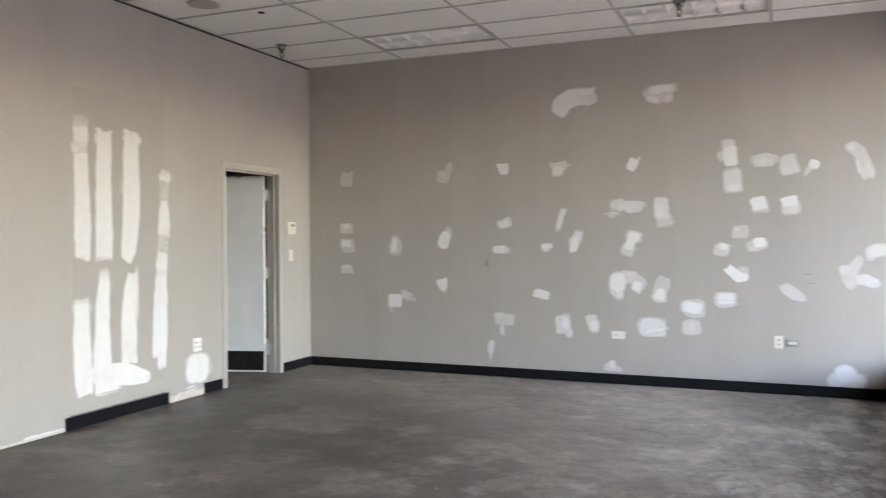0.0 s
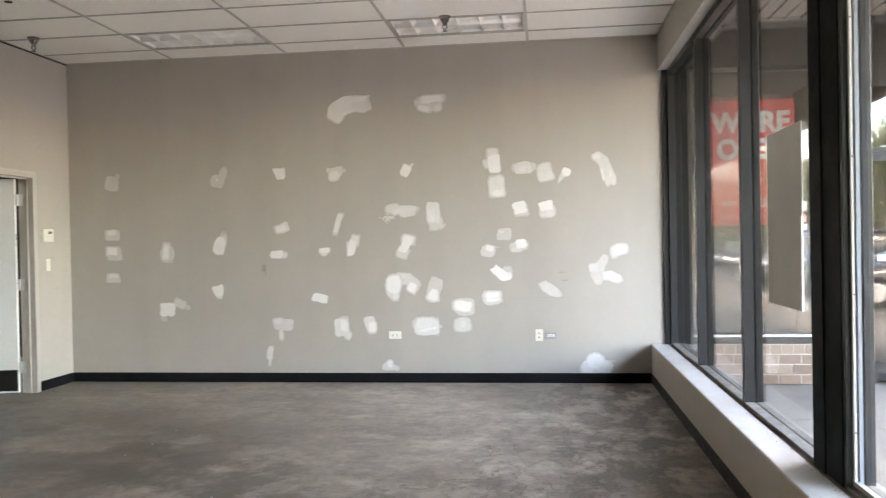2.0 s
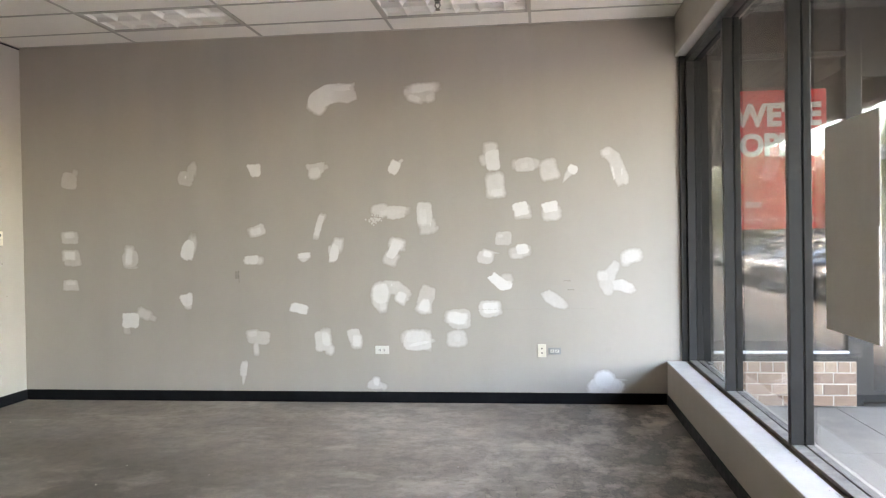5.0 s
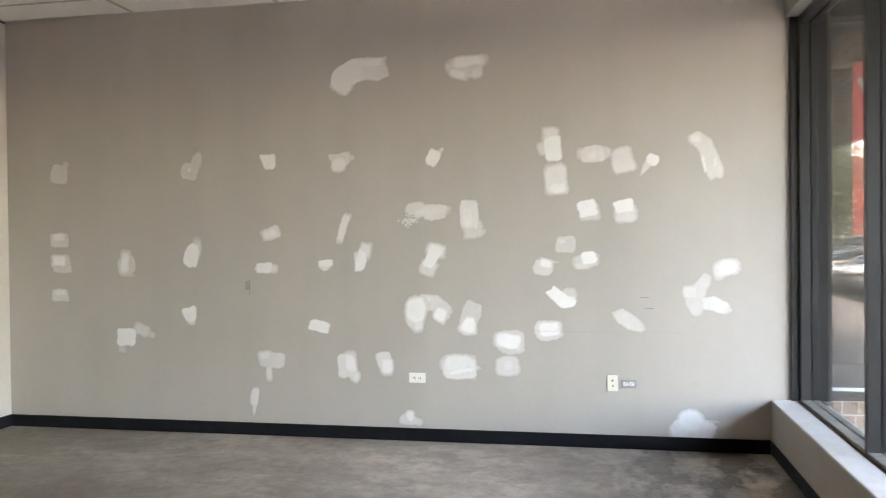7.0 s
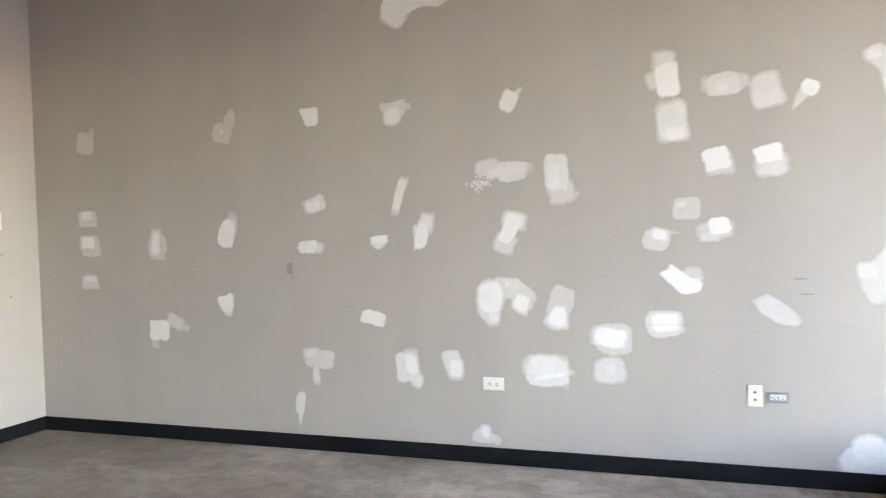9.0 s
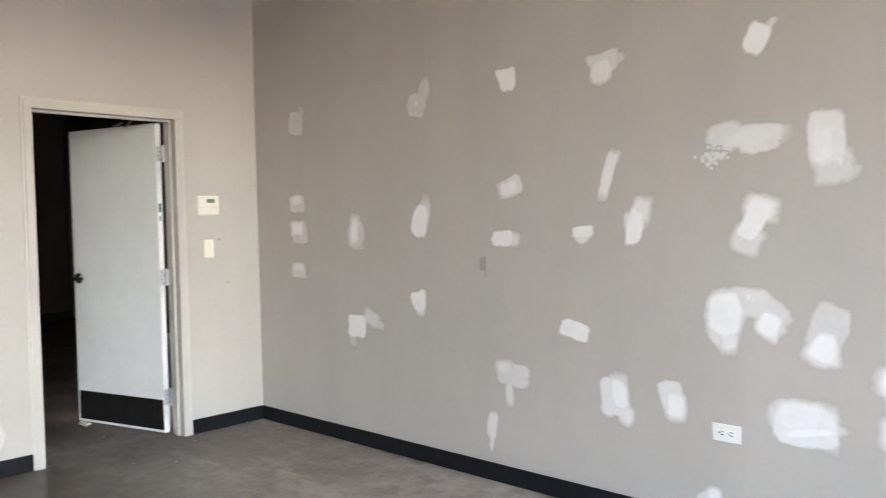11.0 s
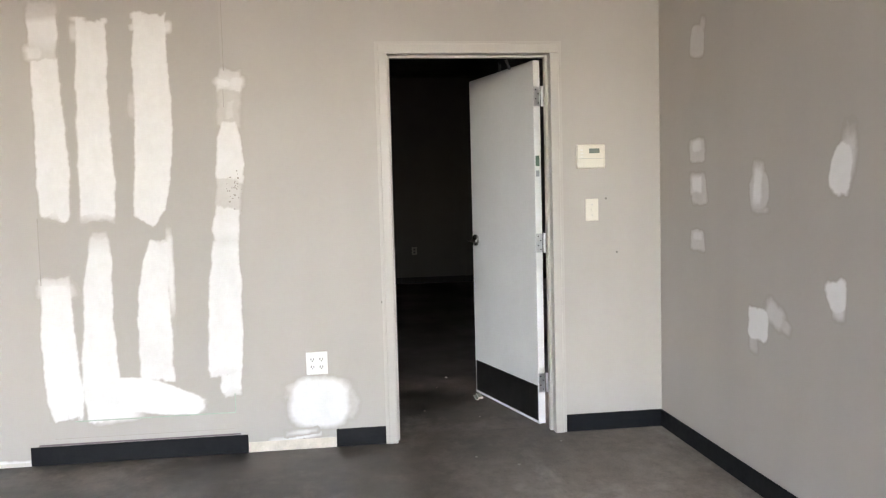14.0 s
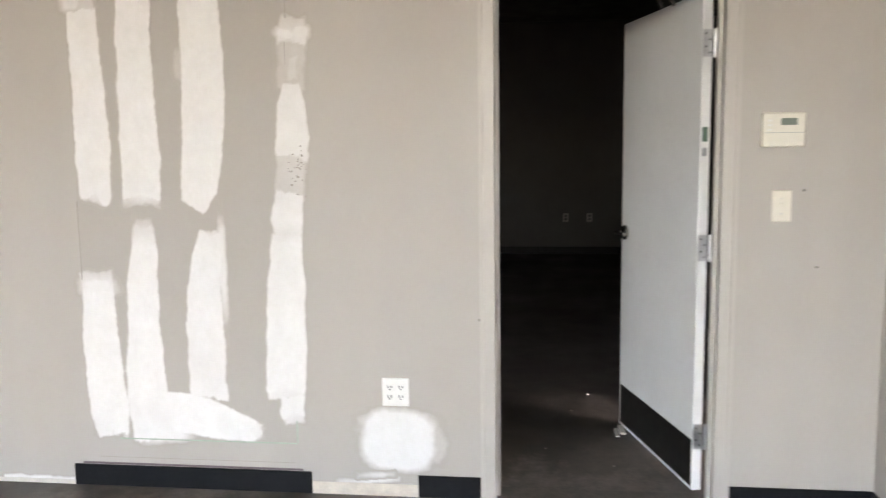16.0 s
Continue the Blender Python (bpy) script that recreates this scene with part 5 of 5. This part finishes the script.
filler(wall_west, [(4.288, 2.144, 0.068, 0.059, 0, 0.85, 4, 0)], [[(4.337, 2.395, 0.13, 0.3), (4.33, 2.331, 0.141, 0.5), (4.333, 2.299, 0.141, 1), (4.334, 2.229, 0.136, 0.95), (4.325, 2.154, 0.12, 0.6), (4.327, 2.105, 0.121, 0.55)], [(4.333, 2.111, 0.131, 1), (4.336, 1.905, 0.137, 1), (4.344, 1.687, 0.148, 1), (4.343, 1.495, 0.161, 1), (4.345, 1.335, 0.148, 0.95), (4.331, 1.288, 0.105, 0.5)]])
filler(wall_west, [(4.512, 2.316, 0.053, 0.016, 0, 0.7, 4, 0), (4.487, 2.249, 0.034, 0.065, 0, 0.6, 4, 0), (4.636, 2.307, 0.026, 0.022, 0, 0.8, 3, 0)], [[(4.57, 2.308, 0.137, 0.9), (4.57, 2.227, 0.145, 1), (4.56, 2.037, 0.148, 1), (4.557, 1.709, 0.16, 1), (4.561, 1.489, 0.174, 1), (4.557, 1.328, 0.169, 1), (4.555, 1.283, 0.155, 0.45)]])
filler(wall_west, [(4.791, 2.333, 0.032, 0.022, 0, 0.8, 4, 0), (4.788, 2.274, 0.037, 0.024, 0, 0.8, 4, 0), (4.948, 2.278, 0.038, 0.049, 0, 0.85, 3, 0), (4.785, 1.869, 0.08, 0.11, 0, 0.3, 3, 0)], [[(4.863, 2.344, 0.161, 0.85), (4.865, 2.265, 0.16, 1), (4.851, 2.115, 0.169, 1), (4.863, 1.923, 0.178, 1), (4.856, 1.73, 0.191, 1), (4.841, 1.509, 0.181, 1), (4.818, 1.37, 0.162, 1), (4.804, 1.3, 0.124, 0.92), (4.789, 1.278, 0.054, 0.6)]])
filler(wall_west, [(5.224, 1.986, 0.066, 0.033, 20, 0.95, 3, 0), (5.29, 1.993, 0.06, 0.044, 0, 0.9, 3, 0)], [[(5.26, 2.049, 0.098, 0.55), (5.253, 1.972, 0.12, 0.8), (5.249, 1.95, 0.109, 0.6)], [(5.25, 1.958, 0.109, 0.34), (5.241, 1.764, 0.11, 0.36)], [(5.253, 1.902, 0.044, 0.5), (5.248, 1.8, 0.044, 0.55)], [(5.241, 1.778, 0.071, 0.9), (5.24, 1.694, 0.121, 1), (5.242, 1.554, 0.14, 1), (5.231, 1.481, 0.137, 0.85)], [(5.229, 1.498, 0.121, 0.5), (5.22, 1.307, 0.116, 0.42)], [(5.22, 1.324, 0.116, 0.9), (5.202, 1.217, 0.135, 1), (5.201, 1.146, 0.122, 0.8)], [(5.199, 1.16, 0.127, 0.8), (5.197, 1.115, 0.133, 1), (5.191, 0.99, 0.158, 1), (5.18, 0.819, 0.169, 1), (5.178, 0.647, 0.175, 1), (5.17, 0.474, 0.17, 1), (5.17, 0.422, 0.156, 0.8)], [(5.199, 0.443, 0.106, 1), (5.196, 0.371, 0.106, 0.95), (5.205, 0.327, 0.078, 0.7)]])
filler(wall_west, [(4.266, 0.943, 0.037, 0.033, 0, 0.55, 3, 0), (4.326, 0.923, 0.117, 0.05, 0, 0.95, 4, 0), (4.908, 1.001, 0.027, 0.311, 0, 0.9, 3, 0), (4.617, 0.245, 0.163, 0.052, -5, 0.95, 3, 0)], [[(4.321, 0.98, 0.144, 0.5), (4.325, 0.946, 0.144, 0.75), (4.327, 0.89, 0.144, 1), (4.326, 0.744, 0.16, 1), (4.329, 0.518, 0.172, 1), (4.346, 0.346, 0.178, 1), (4.352, 0.274, 0.156, 0.95), (4.356, 0.234, 0.081, 0.6)], [(4.557, 1.222, 0.059, 0.32), (4.554, 1.169, 0.097, 0.72), (4.555, 1.099, 0.113, 1), (4.538, 0.931, 0.14, 1), (4.53, 0.734, 0.151, 1), (4.528, 0.507, 0.179, 1), (4.531, 0.364, 0.184, 0.9), (4.536, 0.255, 0.163, 1), (4.534, 0.224, 0.103, 0.6)], [(4.859, 1.161, 0.087, 0.7), (4.855, 1.139, 0.103, 0.9), (4.841, 1.074, 0.125, 1), (4.822, 0.92, 0.153, 1), (4.814, 0.721, 0.164, 1), (4.814, 0.55, 0.164, 0.85), (4.818, 0.42, 0.165, 0.95)], [(4.486, 0.333, 0.2, 0.85), (4.65, 0.355, 0.183, 1), (4.786, 0.336, 0.184, 1), (4.895, 0.304, 0.144, 1), (4.994, 0.281, 0.104, 1), (5.06, 0.277, 0.052, 0.7)]])
filler(wall_west, [(5.662, 0.255, 0.303, 0.253, 4, 1, 3, 0), (5.655, 0.317, 0.252, 0.1, -2, 1, 3.5, 0)], [[(5.543, 0.373, 0.023, 0.35), (5.672, 0.377, 0.018, 0.4), (5.795, 0.365, 0.015, 0.3)], [(5.811, 0.323, 0.04, 0.3), (5.843, 0.247, 0.063, 0.35), (5.822, 0.16, 0.041, 0.3)]])
filler(wall_north, [(-1.636 + rng.gauss(0, 0.03), 1.672 + rng.gauss(0, 0.02), rng.uniform(0.009, 0.016), rng.uniform(0.008, 0.014), 0, 0.6, 2, 0) for k in range(34)], scraped=True, step=0.003)
filler(wall_west, [], [[(5.40, 0.055, 0.014, 0.5), (5.55, 0.068, 0.026, 0.9), (5.66, 0.078, 0.016, 0.6)]], step=0.004)
filler(wall_west, [], [[(5.36, 0.022, 0.014, 0.5), (5.55, 0.034, 0.022, 0.95), (5.72, 0.045, 0.014, 0.6)]], step=0.004)
filler(wall_west, [], [[(5.48, 0.088, 0.010, 0.4), (5.58, 0.095, 0.014, 0.8), (5.64, 0.099, 0.008, 0.5)]], step=0.004)
filler(wall_west, [], [[(3.80, 0.017, 0.028, 0.9), (4.16, 0.017, 0.028, 0.9)]], step=0.004)
# grey flecks where the scraper caught the board
rng = random.Random(31)
bm = bmesh.new()
for k in range(34):
    u, z = 5.255 + rng.gauss(0, 0.022), 1.43 + rng.gauss(0, 0.045)
    w, h = rng.uniform(0.001, 0.0055), rng.uniform(0.001, 0.0045)
    box(bm, XW, XW + 0.0011, u - w, u + w, z - h, z + h)
box(bm, XW, XW + 0.0011, 5.218, 5.2205, 1.86, 1.955)
part("flecks", bm, M_SEAM, wall_west, "dark scraped flecks in the filler")

# ---- bricks of the neighbour's low wall ----
brick_mesh = mesh_of("brick", boxes((0.0, 0.203, 0.0, 0.05, 0.0, 0.088), bevel=0.003), M_BRICK)
top_mesh = mesh_of("brick", boxes((0.0, 0.098, 0.0, 0.05, 0.0, 0.088), bevel=0.003), M_BRICK)
for row in range(4):
    z = ZOUT + 0.004 + 0.0985 * row
    step, me = (0.108, top_mesh) if row == 3 else (0.213, brick_mesh)
    x = WX0 + 0.004 - (0.11 if row % 2 else 0.02)
    while x < WX1 - 0.02:
        if x + step * 0.5 > WX0:
            o = new("brick", me)
            o.parent = core
            a, c = max(x, WX0 + 0.003), min(x + step - 0.010, WX1 - 0.003)
            o.location = (a, YF + 0.001 + 0.0015 * math.sin(x * 37 + row), z)
            o.scale = ((c - a) / (step - 0.010), 1, 1)
        x += step
